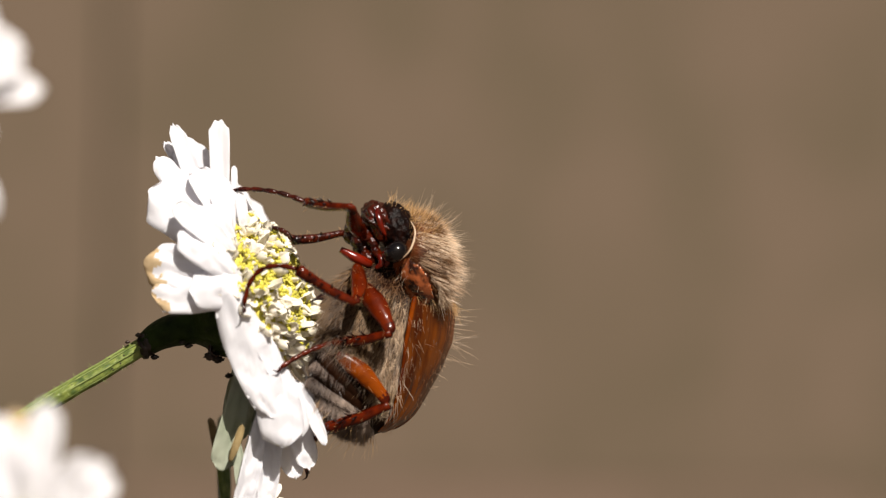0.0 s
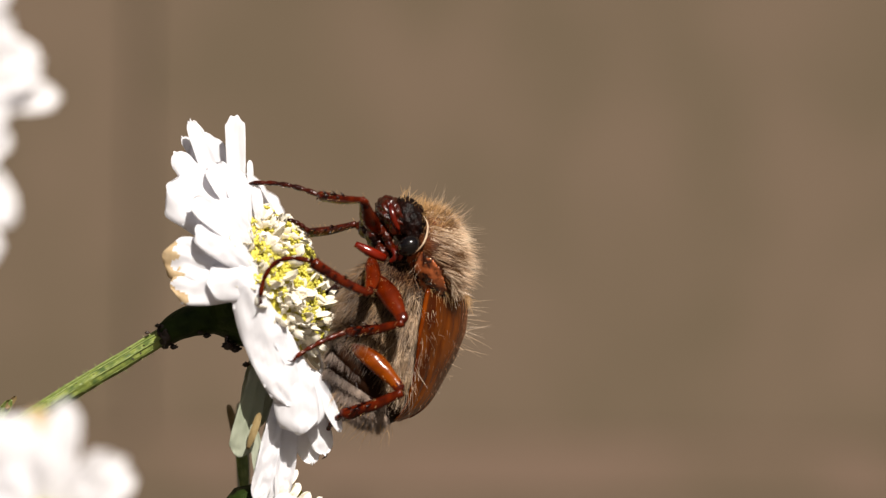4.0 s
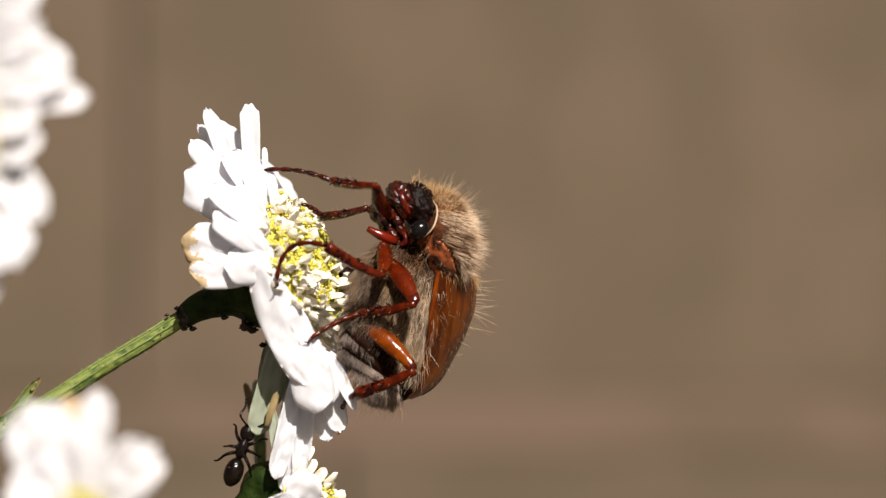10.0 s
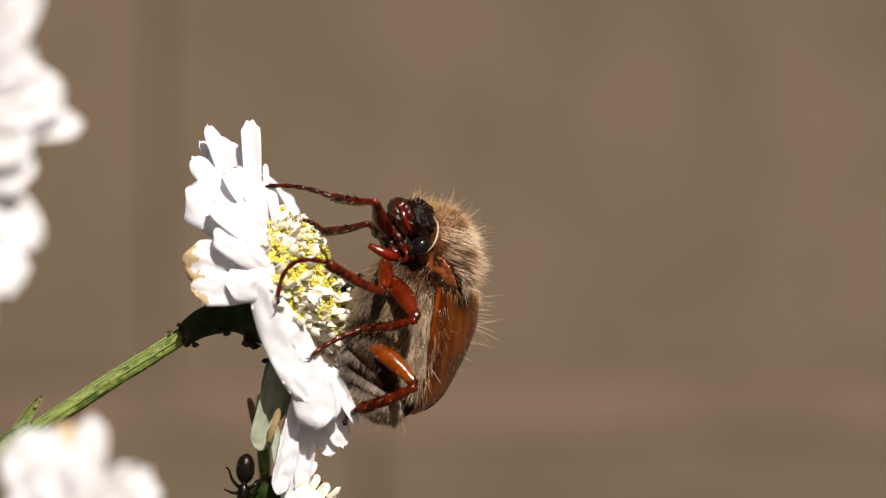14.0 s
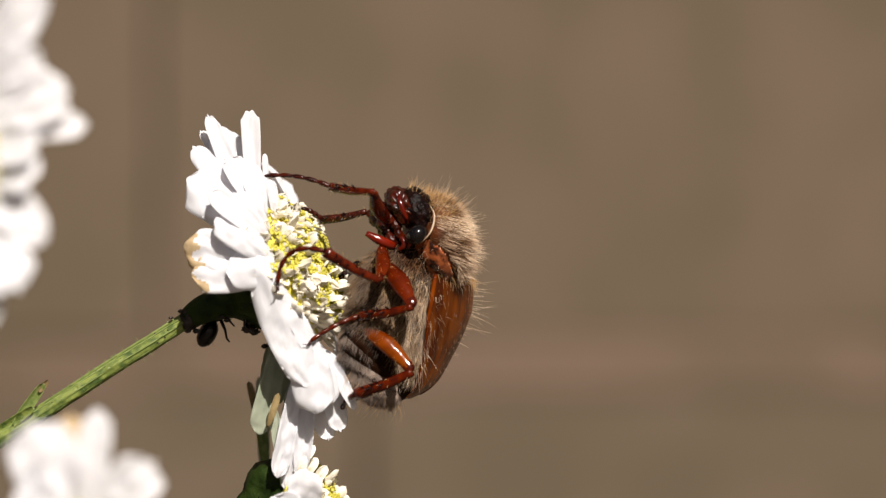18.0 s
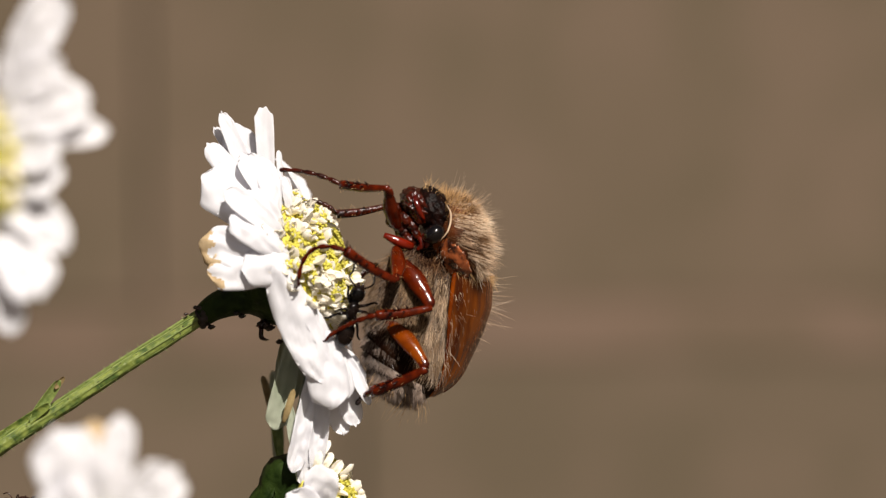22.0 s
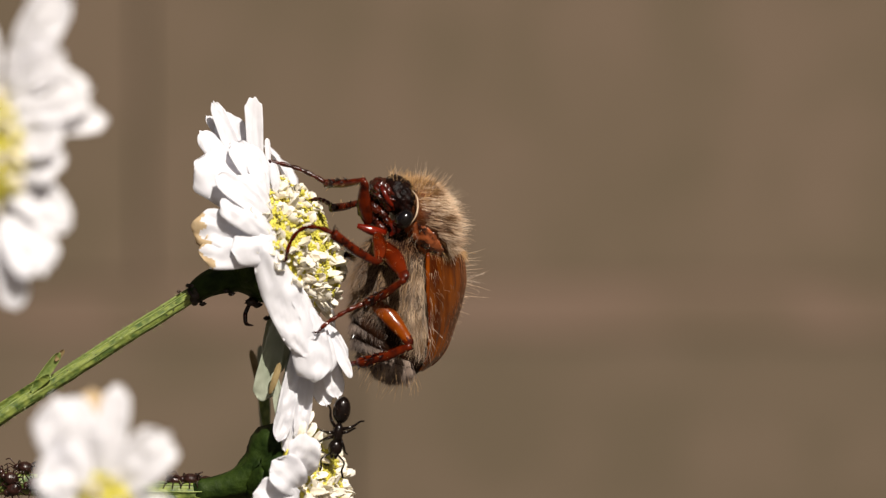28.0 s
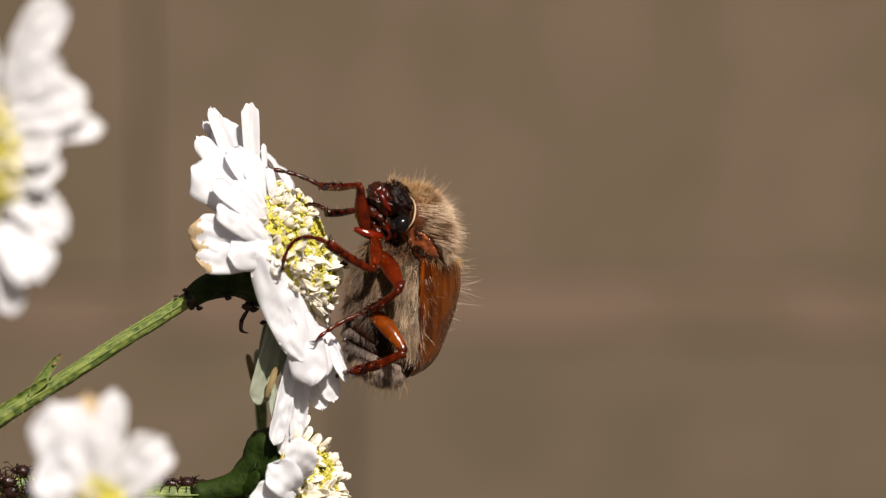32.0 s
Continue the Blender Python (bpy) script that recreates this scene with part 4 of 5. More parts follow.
for near in (1, -1):
    ob = part("wing_case", wing_case(near), ELYTRA, beetle, "glossy amber-brown wing case")
    add_pelt(ob, "fine_hair", ob.data, 70, 8, AX * 0.9, HAIR_BROWN, lambda p, n: n.dot(UP) > -0.3 and n.dot(SIDE) * near > -0.2, "sparse fine hair", stand=0.25, lean=0.9, seed=70 + near, width=0.4 * PX)
    add_pelt(ob, "shoulder_hair", ob.data, 420, 24, AX * 0.7, HAIR, lambda p, n: p.dot(AX) < (66 + 14 * noise.noise(p * 700)) * PX and n.dot(UP) > -0.2, "golden hair over the shoulder", stand=0.3, lean=0.8, seed=73 + near, width=0.5 * PX)
    add_pelt(ob, "back_hair", ob.data, 90, 46, AX * 0.15, HAIR_WHITE, lambda p, n: p.dot(AX) < 150 * PX and n.dot(UP) > 0.92, "long pale shoulder hair", stand=1.0, lean=0.2, seed=76 + near, width=0.42 * PX, curve=0.1)
    add_pelt(ob, "back_hair", ob.data, 70, 17, AX * 0.2, HAIR_WHITE, lambda p, n: p.dot(AX) > 140 * PX and n.dot(UP) > 0.90, "short pale hair along the back", stand=0.9, lean=0.4, seed=79 + near, width=0.4 * PX, curve=0.1)
    b = bmesh.new()
    edge = [body(s, c + hu * 1.0 * math.sin(radians(wing_skirt(s))), near * w * 1.0 * math.cos(radians(wing_skirt(s)))) for s, c, hu, hd, w in WING[4:-2]]
    tube(b, edge, lambda u: PX * (2.0 + 2.5 * (1 - u)), 12)
    part("wing_case_rim", b, THIGH, ob, "bright amber rounded rim")

# neck shield: it bows forward over the head
SX, SU = vec(0.22, 0.975).normalized(), vec(0.975, -0.22)
SU = (SU.normalized() * 0.95 + vec(0, 0, 0.31).normalized() * 0.31).normalized()
SS = SX.cross(SU)
SS = SS if SS.y < 0 else -SS
c_shield = at_plan(777, 439, 8)
SHIELD = (78 * PX, 78 * PX, 53 * PX)
b = bmesh.new()
blob(b, c_shield, (SX, SS, SU), SHIELD, 44, 30, 0.03, 2.0, 0.95)
shield = part("neck_shield", b, PRONOTUM, beetle, "domed brown neck shield under dense golden hair")


def on_plan(p):
    """A body point's place on the plan, right and down."""
    return 770 + p.x / PX, 430 - p.z / PX


def on_flank(p, size=1.0):
    x, y = on_plan(p)
    a, c = (x - 771) * 0.55 + (y - 484) * 0.83, (x - 771) * 0.83 - (y - 484) * 0.55
    return p.y < c_shield.y and (a / 50) ** 2 + (c / 31) ** 2 < size + 0.25 * noise.noise(p * 2600)


def on_cheek(p, size=1.0):
    x, y = on_plan(p)
    return p.y < c_shield.y and ((x - 747) / 13) ** 2 + ((y - 470) / 28) ** 2 < size


def on_saddle(p):
    q = (p - c_shield) / PX
    s, u = q.dot(SX), q.dot(SU)
    return ((s + 4 + 6 * noise.noise(q * 0.06)) / 64) ** 2 + ((u - 33 + 5 * noise.noise(q * 0.07)) / 15) ** 2 < 1


def bare(p):
    x, y = on_plan(p)
    if p.y < c_shield.y and x < np.interp(y, [350, 376, 390, 408, 426, 442, 470], [740, 756, 764, 762, 755, 742, 724]):
        return True
    q = p + BACKWARD.normalized() * 12 * PX
    return on_flank(p, 1.1) or on_cheek(p, 1.1) or on_flank(q, 0.9) or on_cheek(q, 0.9)


BACKWARD = SX * 0.55 + SU * 0.15
add_pelt(shield, "brown_hair", shield.data, 4400, 15, BACKWARD, HAIR_BROWN, lambda p, n: 0.30 < n.dot(SU) < 0.82 and not bare(p), "brown hair on the upper flank", stand=0.6, lean=0.6, seed=80, width=0.55 * PX, spread=0.3)
add_pelt(shield, "golden_hair", shield.data, 4200, 15, BACKWARD, HAIR, lambda p, n: n.dot(SU) > 0.76 and not bare(p) and not on_saddle(p), "dense short golden hair", stand=0.8, lean=0.5, seed=81, width=0.55 * PX, spread=0.35)
add_pelt(shield, "brown_hair", shield.data, 3800, 13, BACKWARD, HAIR_BROWN, lambda p, n: on_saddle(p) and not bare(p), "short velvety dark brown hair", stand=0.7, lean=0.5, seed=85, width=0.7 * PX, spread=0.35)
add_pelt(shield, "golden_hair", shield.data, 1500, 15, vec(0.93, 0.36).normalized(), HAIR_BROWN, lambda p, n: n.dot(SU) <= 0.45 and not bare(p), "short brown side hair", stand=0.35, lean=0.7, seed=84, width=0.6 * PX, spread=0.3)
# rim hair made pale: the glow of light from behind is in its colour
add_pelt(shield, "pale_fringe", shield.data, 4500, 18, SX * 0.25, HAIR_WHITE, lambda p, n: n.dot(SU) > 0.88, "fringe along the back, its backlit glow painted pale gold", stand=0.95, lean=0.3, seed=89, width=0.5 * PX, spread=0.3)
add_pelt(shield, "standing_hair", shield.data, 420, 44, SX * 0.2, HAIR_WHITE, lambda p, n: n.dot(SU) > 0.2, "long pale standing hair", stand=1.0, lean=0.25, seed=82, width=0.32 * PX, curve=0.15)
add_pelt(shield, "side_hair", shield.data, 1500, 24, vec(0.93, 0.36).normalized(), HAIR_WHITE, lambda p, n: n.dot(SS) > 0.2 and not on_flank(p, 1.3) and not on_cheek(p, 1.3) and not bare(p) and on_plan(p)[1] < 500 and noise.noise(p * 1500) > -0.1, "pale combed side hair", stand=0.14, lean=0.95, seed=83, spread=0.13, width=0.65 * PX)
add_pelt(shield, "shoulder_tuft", shield.data, 1300, 20, SX * 0.6 + AX * 0.3 + SU * 0.2, HAIR_WHITE, lambda p, n: n.dot(SX) > 0.55 and not on_flank(p, 1.6) and not on_cheek(p, 1.6), "pale buff tuft at the shoulder", stand=0.45, lean=0.8, seed=86, width=0.55 * PX, spread=0.25)
add_pelt(shield, "collar_hair", shield.data, 900, 20, SU * 0.5 - SX * 0.2, HAIR, lambda p, n: n.dot(SX) < -0.35 and n.dot(SU) > -0.5 and not bare(p), "golden hair at the collar", stand=0.7, lean=0.5, seed=87, width=0.5 * PX)


def flank(name, grow, keep, mat, label):
    """A bare plate on the neck shield: the shield's own curve, a little proud."""
    bm = bmesh.new()
    blob(bm, c_shield, (SX, SS, SU), [r * grow for r in SHIELD], 120, 90, 0.03, 2.0, 0.95)
    bmesh.ops.delete(bm, geom=[f for f in bm.faces if not keep(f.calc_center_median())], context="FACES")
    bmesh.ops.solidify(bm, geom=bm.faces[:], thickness=1.2 * PX)
    plate = part(name, bm, mat, beetle, label)
    add_pelt(plate, "fine_hair", plate.data, 14, 10, SX * 0.6 - SU * 0.4, HAIR_WHITE, lambda p, n: n.dot(SS) > 0.2, "sparse pale hair", stand=0.3, lean=0.8, seed=92, width=0.35 * PX)
    return plate


flank("shield_flank", 1.075, on_flank, FLANK, "glossy red-brown mottled flank plate")
flank("shield_flank", 1.065, on_cheek, CHITIN_ORANGE, "orange-brown cheek plate")

# head
HX, HY, HZ = vec(-0.55, -0.84).normalized(), vec(0.84, -0.55).normalized(), vec(0, 0, -1).normalized()
b = bmesh.new()
blob(b, at_plan(746, 390, -6), (HX, HY, HZ), (50 * PX, 34 * PX, 58 * PX), 44, 30, 0.10, 5, 0.85)
head = part("head", b, HEAD_MAT, beetle, "black-brown granular head")
b = bmesh.new()
blob(b, at_plan(717, 380, -14), (HX, HY, HZ), (40 * PX, 25 * PX, 52 * PX), 44, 30, 0.16, 3.5, 0.8)
part("face_shield", b, FACE, head, "red-brown upturned face shield")
b = bmesh.new()
tube(b, [at_plan(*q) for q in ((704, 356, 34), (697, 350, 5), (701, 346, -28), (714, 346, -50))], lambda u: PX * (1.2 + 1.8 * math.sin(math.pi * u)), 10)
part("face_rim", b, FACE, head, "shiny raised rim")
b = bmesh.new()
tube(b, bezier([at_plan(*q) for q in ((709, 351, -40), (712, 362, -60), (717, 382, -68), (727, 402, -62))], 16), lambda u: PX * (2 + 3.2 * math.sin(math.pi * u)), 12, wobble=0.35)
part("face_ridge", b, CHITIN_RED, head, "amber raised ridge down the face")
for near in (-1, 1):
    b = bmesh.new()
    blob(b, at_plan(744 if near < 0 else 752, 428 if near < 0 else 405, near * 70 - 4), (HX, HY, HZ), (17 * PX, 21 * PX, 18 * PX), 24, 16)
    part("eye", b, EYE, head, "glossy black eye")
b = bmesh.new()
tube(b, bezier([at_plan(*q) for q in ((768, 376, -62), (775, 390, -72), (774, 408, -78), (767, 426, -82), (752, 442, -80))], 16), lambda u: PX * (0.5 + 1.2 * math.sin(math.pi * u)), 8)
part("collar_fringe", b, HAIR_WHITE, head, "pale fringe behind the eye")
add_pelt(head, "head_hair", head.data, 130, 22, UP * 0.3 + AX * 0.1, HAIR, lambda p, n: n.dot(HY) > 0.3 and n.dot(HZ) < 0.4, "pale standing head hair", stand=1.0, lean=0.3, seed=90, width=0.5 * PX)
for i, (x, y, d, rx, ry, rz, mat) in enumerate(((694, 400, -44, 15, 12, 12, CHITIN_DARK), (706, 412, -44, 13, 10, 10, CHITIN_DARK), (684, 412, -30, 17, 14, 18, CHITIN_DARK), (712, 428, -48, 12, 8, 9, CHITIN), (676, 385, -20, 15, 18, 20, CHITIN_DARK), (690, 424, -24, 20, 15, 20, CHITIN_DARK), (672, 402, -10, 16, 14, 18, CHITIN_DARK), (700, 440, -40, 18, 12, 14, CHITIN_DARK))):
    b = bmesh.new()
    blob(b, at_plan(x, y, d), (HX, HY, HZ), (rx * PX, ry * PX, rz * PX), 18, 12, 0.30, 3)
    part("mouthpart", b, FACE if i != 3 else mat, head, "")
for pts, r in ((((704, 449, -54), (680, 440, -64), (653, 426, -66)), 8.5), (((716, 432, -58), (722, 446, -62), (712, 456, -60)), 5.0), (((724, 428, -60), (732, 440, -66), (728, 452, -64)), 4.5)):
    b = bmesh.new()
    tube(b, bezier([at_plan(*q) for q in pts], 12), lambda u, r=r: PX * r * (0.6 + 0.5 * math.sin(math.pi * min(1, u * 0.9 + 0.1))), 12)
    part("palp", b, CHITIN_RED, head, "glossy red mouth feeler")

# legs: six, each of a thigh, a shin and a foot, laid out along +x from their joint
STANCES = {
    "fore_near": (
        (22.2, (684, 435), (671, 352), (579, 346), (478, 319)),
        (23, (676, 440), (666, 370), (567, 368), (474, 330)),
        (25, (672, 441), (662, 368), (568, 369), (473, 332)),
        (28, (666, 448), (659, 363), (584, 370), (479, 331)),
        (32, (672, 455), (659, 362), (582, 366), (475, 334))),
    "fore_far": (
        (22.2, (691, 419), (669, 388), (579, 400), (524, 371)),
        (23, (679, 425), (658, 402), (589, 410), (529, 373)),
        (25, (672, 425), (654, 401), (584, 412), (527, 373)),
        (28, (677, 431), (655, 407), (598, 418), (550, 398)),
        (32, (680, 432), (655, 413), (597, 418), (541, 396))),
    "mid_near": (
        (22.2, (683, 466), (681, 523), (596, 465), (505, 518)),
        (23, (682, 461), (680, 520), (593, 468), (507, 520)),
        (25, (678, 456), (679, 516), (594, 464), (514, 519)),
        (28, (683, 467), (683, 522), (598, 464), (500, 510)),
        (32, (686, 466), (682, 527), (597, 473), (502, 519))),
    "rear_near": (
        (22.2, (686, 486), (750, 575), (646, 584), (574, 615)),
        (23, (686, 487), (728, 556), (667, 623), (594, 683)),
        (25, (685, 488), (730, 558), (660, 605), (584, 654)),
        (28, (688, 486), (737, 553), (660, 602), (580, 646)),
        (32, (691, 494), (736, 564), (663, 613), (581, 657))),
    "hind_near": (
        (22.2, (672, 595), (735, 681), (637, 724), (603, 775)),
        (23, (666, 600), (742, 688), (642, 706), (603, 740)),
        (25, (672, 602), (745, 691), (641, 709), (600, 748)),
        (28, (671, 597), (749, 683), (646, 718), (599, 751)),
        (32, (674, 605), (745, 688), (643, 726), (602, 760))),
    "mid_far": (
        (22.2, (667, 528), (642, 502), (533, 568), (435, 621)),
        (23, (664, 518), (643, 507), (530, 575), (427, 622)),
        (25, (662, 524), (626, 514), (527, 576), (426, 622)),
        (28, (655, 508), (624, 508), (533, 563), (432, 625)),
        (32, (663, 510), (626, 521), (541, 577), (436, 628))),
}  # seconds, then hip, knee, ankle and toe on the plan

LEGS = {
    # joints at rest: hip, knee, ankle, toe; half thickness of thigh and shin; bend of the foot; materials
    "fore_near": (((690, 405, -62), (668, 352, -95), (590, 343, -40), (470, 322, -30)), 13, 8.5, 0.06, CHITIN),
    "fore_far": (((694, 402, 20), (654, 389, 30), (573, 404, 30), (524, 380, 30)), 12, 8.0, 0.10, FACE),
    "mid_near": (((681, 452, -70), (676, 512, -150), (580, 459, -170), (492, 520, -150)), 13, 10, 0.30, CHITIN),
    "rear_near": (((684, 482, -75), (738, 560, -118), (642, 577, -120), (553, 622, -114)), 17, 9.5, 0.05, CHITIN),
    "hind_near": (((652, 598, -84), (737, 678, -104), (634, 718, -78), (606, 778, 10)), 15, 11, 0.10, CHITIN),
    "mid_far": (((668, 520, 60), (640, 482, 80), (560, 540, 70), (470, 570, -20)), 15, 9.5, 0.20, CHITIN_DARK),
}
THIGH_MAT = {"fore_near": CHITIN, "fore_far": CHITIN, "mid_near": CHITIN_ORANGE, "rear_near": CHITIN_ORANGE, "hind_near": THIGH}


def leg_meshes(key, lengths, r_thigh, r_shin, bend, mat, rnd):
    a, c, d = lengths
    b = bmesh.new()
    tube(b, [Vector((a * u, 0, 0.05 * a * math.sin(3.1 * u))) for u in np.linspace(0, 1, 21)], lambda u: PX * r_thigh * (0.58 + 0.50 * math.sin(math.pi * min(1, u * 1.12) ** 0.85) + (0.10 * math.sin(math.pi * (u - 0.8) / 0.2) if u > 0.8 else 0) - 0.30 * max(0, u - 0.94) / 0.06), 18, squash=0.6, wobble=0.09)
    for f in b.faces:
        u = f.calc_center_median().x / a
        f.material_index = 1 if u > 0.86 + 0.05 * noise.noise(f.calc_center_median() * 9000) or u < 0.08 else 0
    thigh = part("thigh", b, THIGH_MAT.get(key, mat), beetle, "glossy red-brown thigh")
    thigh.data.materials.append(CHITIN_DARK if mat is CHITIN_DARK else CHITIN)
    if "fore" not in key:
        add_pelt(thigh, "fine_hair", thigh.data, 45, 12, (0.5, 0, 0), HAIR, None, "short pale hair", stand=0.7, lean=0.6, seed=33, width=0.45 * PX)
    b = bmesh.new()
    tube(b, [Vector((c * u, 0, 0.03 * c * math.sin(3 * u))) for u in np.linspace(0, 1, 13)], lambda u: PX * r_shin * (0.72 + 0.38 * u - 0.25 * max(0, u - 0.9) * 10 * 0.4), 14, squash=0.85, wobble=0.10)
    shin = part("shin", b, mat, beetle, "red-brown shin with spines")
    add_pelt(shin, "fine_hair", shin.data, 25, 9, (0.6, 0, 0), HAIR, None, "short pale hair", stand=0.7, lean=0.6, seed=34, width=0.4 * PX)
    for i in range(11):
        u = 0.25 + 0.75 * i / 10
        ang = rnd.choice((-1, 1)) * rnd.uniform(0.7, 1.7)
        d0 = Vector((0.55, math.sin(ang), math.cos(ang) * (-1 if i % 3 else 1))).normalized()
        size = (24 if i == 10 else rnd.uniform(8, 15)) * PX * (0.6 if "fore" in key else 1.0)
        p = Vector((c * u, 0, 0))
        b = bmesh.new()
        tube(b, [p + d0 * r_shin * 0.5 * PX, p + d0 * (r_shin * PX + size * 0.5), p + d0 * (r_shin * PX + size)], [2.3 * PX, 1.5 * PX, 0.3 * PX], 6)
        part("spine", b, CHITIN_DARK, shin)
    foot_b = bmesh.new()
    line = [Vector((d * u, 0, 0)) + Vector((0, 0, 1)) * (-bend * d * 4 * u * (1 - u)) for u in np.linspace(0, 1, 26)]
    tube(foot_b, line, lambda u: PX * (3.2 + 2.6 * abs(math.sin(math.pi * (u * 5 % 1.0))) ** 0.5 * (0.4 + 0.6 * (u * 5 % 1.0))) * (1.08 - 0.25 * u), 10)
    foot = part("foot", foot_b, FACE if "fore" in key else mat, beetle, "five-jointed red-brown foot")
    end, way = line[-1], (line[-1] - line[-2]).normalized()
    for sgn in (-1, 1):
        b = bmesh.new()
        pts = [end, end + way * 9 * PX + Vector((0, sgn * 5, 2)) * PX, end + way * 17 * PX + Vector((0, sgn * 9, -5)) * PX]
        if key == "mid_far":
            pts = [end - way * 6 * PX, end + way * 4 * PX + Vector((0, sgn * 3, 7)) * PX, end + Vector((3, sgn * 5, 16)) * PX, end + Vector((-6, sgn * 4, 24)) * PX]
        tube(b, bezier(pts, 10), lambda u: PX * ((4.2 if key == "mid_far" else 2.4) * (1 - u) + 0.5), 8)
        part("claw", b, FACE, foot)
    return thigh, shin, foot


LEG_PARTS = {}
for key, (joints, rt, rs, bend, mat) in LEGS.items():
    js = [at_plan(*j) for j in joints]
    lengths = [(js[i + 1] - js[i]).length for i in range(3)]
    for _t, *flat in STANCES[key]:
        lengths = [max(g, vec(q[0] - p[0], q[1] - p[1]).length * (1.01 if i < 2 else 0)) for i, (g, p, q) in enumerate(zip(lengths, flat, flat[1:]))]
    LEG_PARTS[key] = (leg_meshes(key, lengths, rt, rs, bend, mat, random.Random(len(key) * 7)), lengths)


def aim(origin, target):
    """A pose at origin whose x axis points to target and whose z axis stays near the picture's up."""
    x = (target - origin).normalized()
    y = Vector((0, 1, 0))
    y = (y - x * x.dot(y)).normalized()
    z = x.cross(y)
    return Matrix.Translation(origin) @ Matrix((x, y, z)).transposed().to_4x4()


cam.data.dof.focus_object = beetle

# ---- ants and aphids ----
ANT_LEGS = []


def ant_parts(ant):
    """A black ant, about four millimetres long, its head towards +x and its back towards +z."""
    X, Y, Z = Vector((1, 0, 0)), Vector((0, 1, 0)), Vector((0, 0, 1))
    q = PX
    def lump(name, c, r, mat=ANT_BLACK, parent=ant, label="", **kw):
        b = bmesh.new()
        blob(b, Vector(c) * q, (X, Y, Z), [v * q for v in r], 20, 14, 0.03, 3, **kw)
        return part(name, b, mat, parent, label)
    gaster = lump("gaster", (-36, 0, 0), (27, 17, 17), label="glossy rounded black gaster")
    lump("petiole", (-9, 0, 1), (4, 5, 8))
    lump("thorax", (8, 0, 3), (20, 11, 12), label="dark slim thorax")
    head = lump("head", (37, 0, 1), (16, 14, 12), label="black heart-shaped head")
    for s in (-1, 1):
        lump("eye", (40, s * 11, 4), (3, 2.5, 3), EYE, head)
        lump("jaw", (53, s * 4, -2), (6, 3.5, 3), CHITIN_DARK, head)
        b = bmesh.new()
        tube(b, bezier([Vector(p) * q for p in ((48, s * 5, 4), (62, s * 22, 12), (78, s * 20, 4), (92, s * 24, -4))], 14), lambda u: q * (1.7 + 0.5 * u), 7)
        part("feeler", b, ANT_BLACK, head)
        for x0, x1, x2, r in ((16, 30, 44, 1.0), (8, 6, 2, 1.05), (0, -16, -36, 1.15)):
            b = bmesh.new()
            tube(b, bezier([Vector(p) * q for p in ((x0, s * 5, -3), (x0 * 0.5 + x1 * 0.5, s * 14 * r, 8), (x1, s * 21 * r, 3), (x1 * 0.4 + x2 * 0.6, s * 27 * r, -8), (x2 * 0.9, s * 33 * r, -14))], 16), lambda u: q * (3.8 - 2.4 * u), 8)
            ANT_LEGS.append((part("leg", b, ANT_BLACK, ant), Vector((x0, s * 5, -3)) * q, s, len(ANT_LEGS)))
    me = pelt(gaster.data, 60, 9 * q, -X * 0.6, seed=4, width=0.7 * q)
    me.materials.append(HAIR_GREY)
    o = new("fine_hair", me)
    o.parent = gaster
    o["kind"] = "stuff"


ant = thing("ant", place(455, 960, -20), "small glossy black ant running over the flowers", "ant")
ant_parts(ant)


def aphid_parts(ob):
    X, Y, Z = Vector((1, 0, 0)), Vector((0, 1, 0)), Vector((0, 0, 1))
    b = bmesh.new()
    blob(b, Vector((0, 0, 0)), (X, Y, Z), (16 * PX, 12.5 * PX, 11.5 * PX), 22, 16, 0.12, 4)
    part("body", b, APHID, ob, "round dark brown body")
    b = bmesh.new()
    blob(b, Vector((16, 0, -2)) * PX, (X, Y, Z), (7 * PX, 8 * PX, 7 * PX), 12, 8)
    part("head", b, APHID, ob)
    for s in (-1, 1):
        b = bmesh.new()
        tube(b, bezier([Vector(p) * PX for p in ((22, s * 4, 2), (32, s * 9, 9), (40, s * 12, 4))], 8), lambda u: PX * 1.1, 6)
        part("feeler", b, APHID, ob)
        for x0, x1 in ((10, 18), (0, 0), (-8, -18)):
            b = bmesh.new()
            tube(b, bezier([Vector(p) * PX for p in ((x0, s * 9, -4), ((x0 + x1) / 2, s * 20, 2), (x1, s * 25, -14))], 8), lambda u: PX * (1.8 - u), 6)
            part("leg", b, APHID, ob)
        b = bmesh.new()
        tube(b, [Vector((-13, s * 7, 9)) * PX, Vector((-22, s * 9, 14)) * PX], [1.8 * PX, 1.3 * PX], 6)
        part("tail_tube", b, APHID, ob)


def lying(x, y, d, angle, back, scale=1.0):
    """A pose on the plan: head along angle (0 right, 90 down), back towards a direction."""
    a = radians(angle)
    h = vec(math.cos(a), math.sin(a)).normalized()
    z = Vector(back)
    z = (z - h * z.dot(h)).normalized()
    return Matrix.Translation(place(x, y, d)) @ Matrix((h, z.cross(h), z)).transposed().to_4x4()


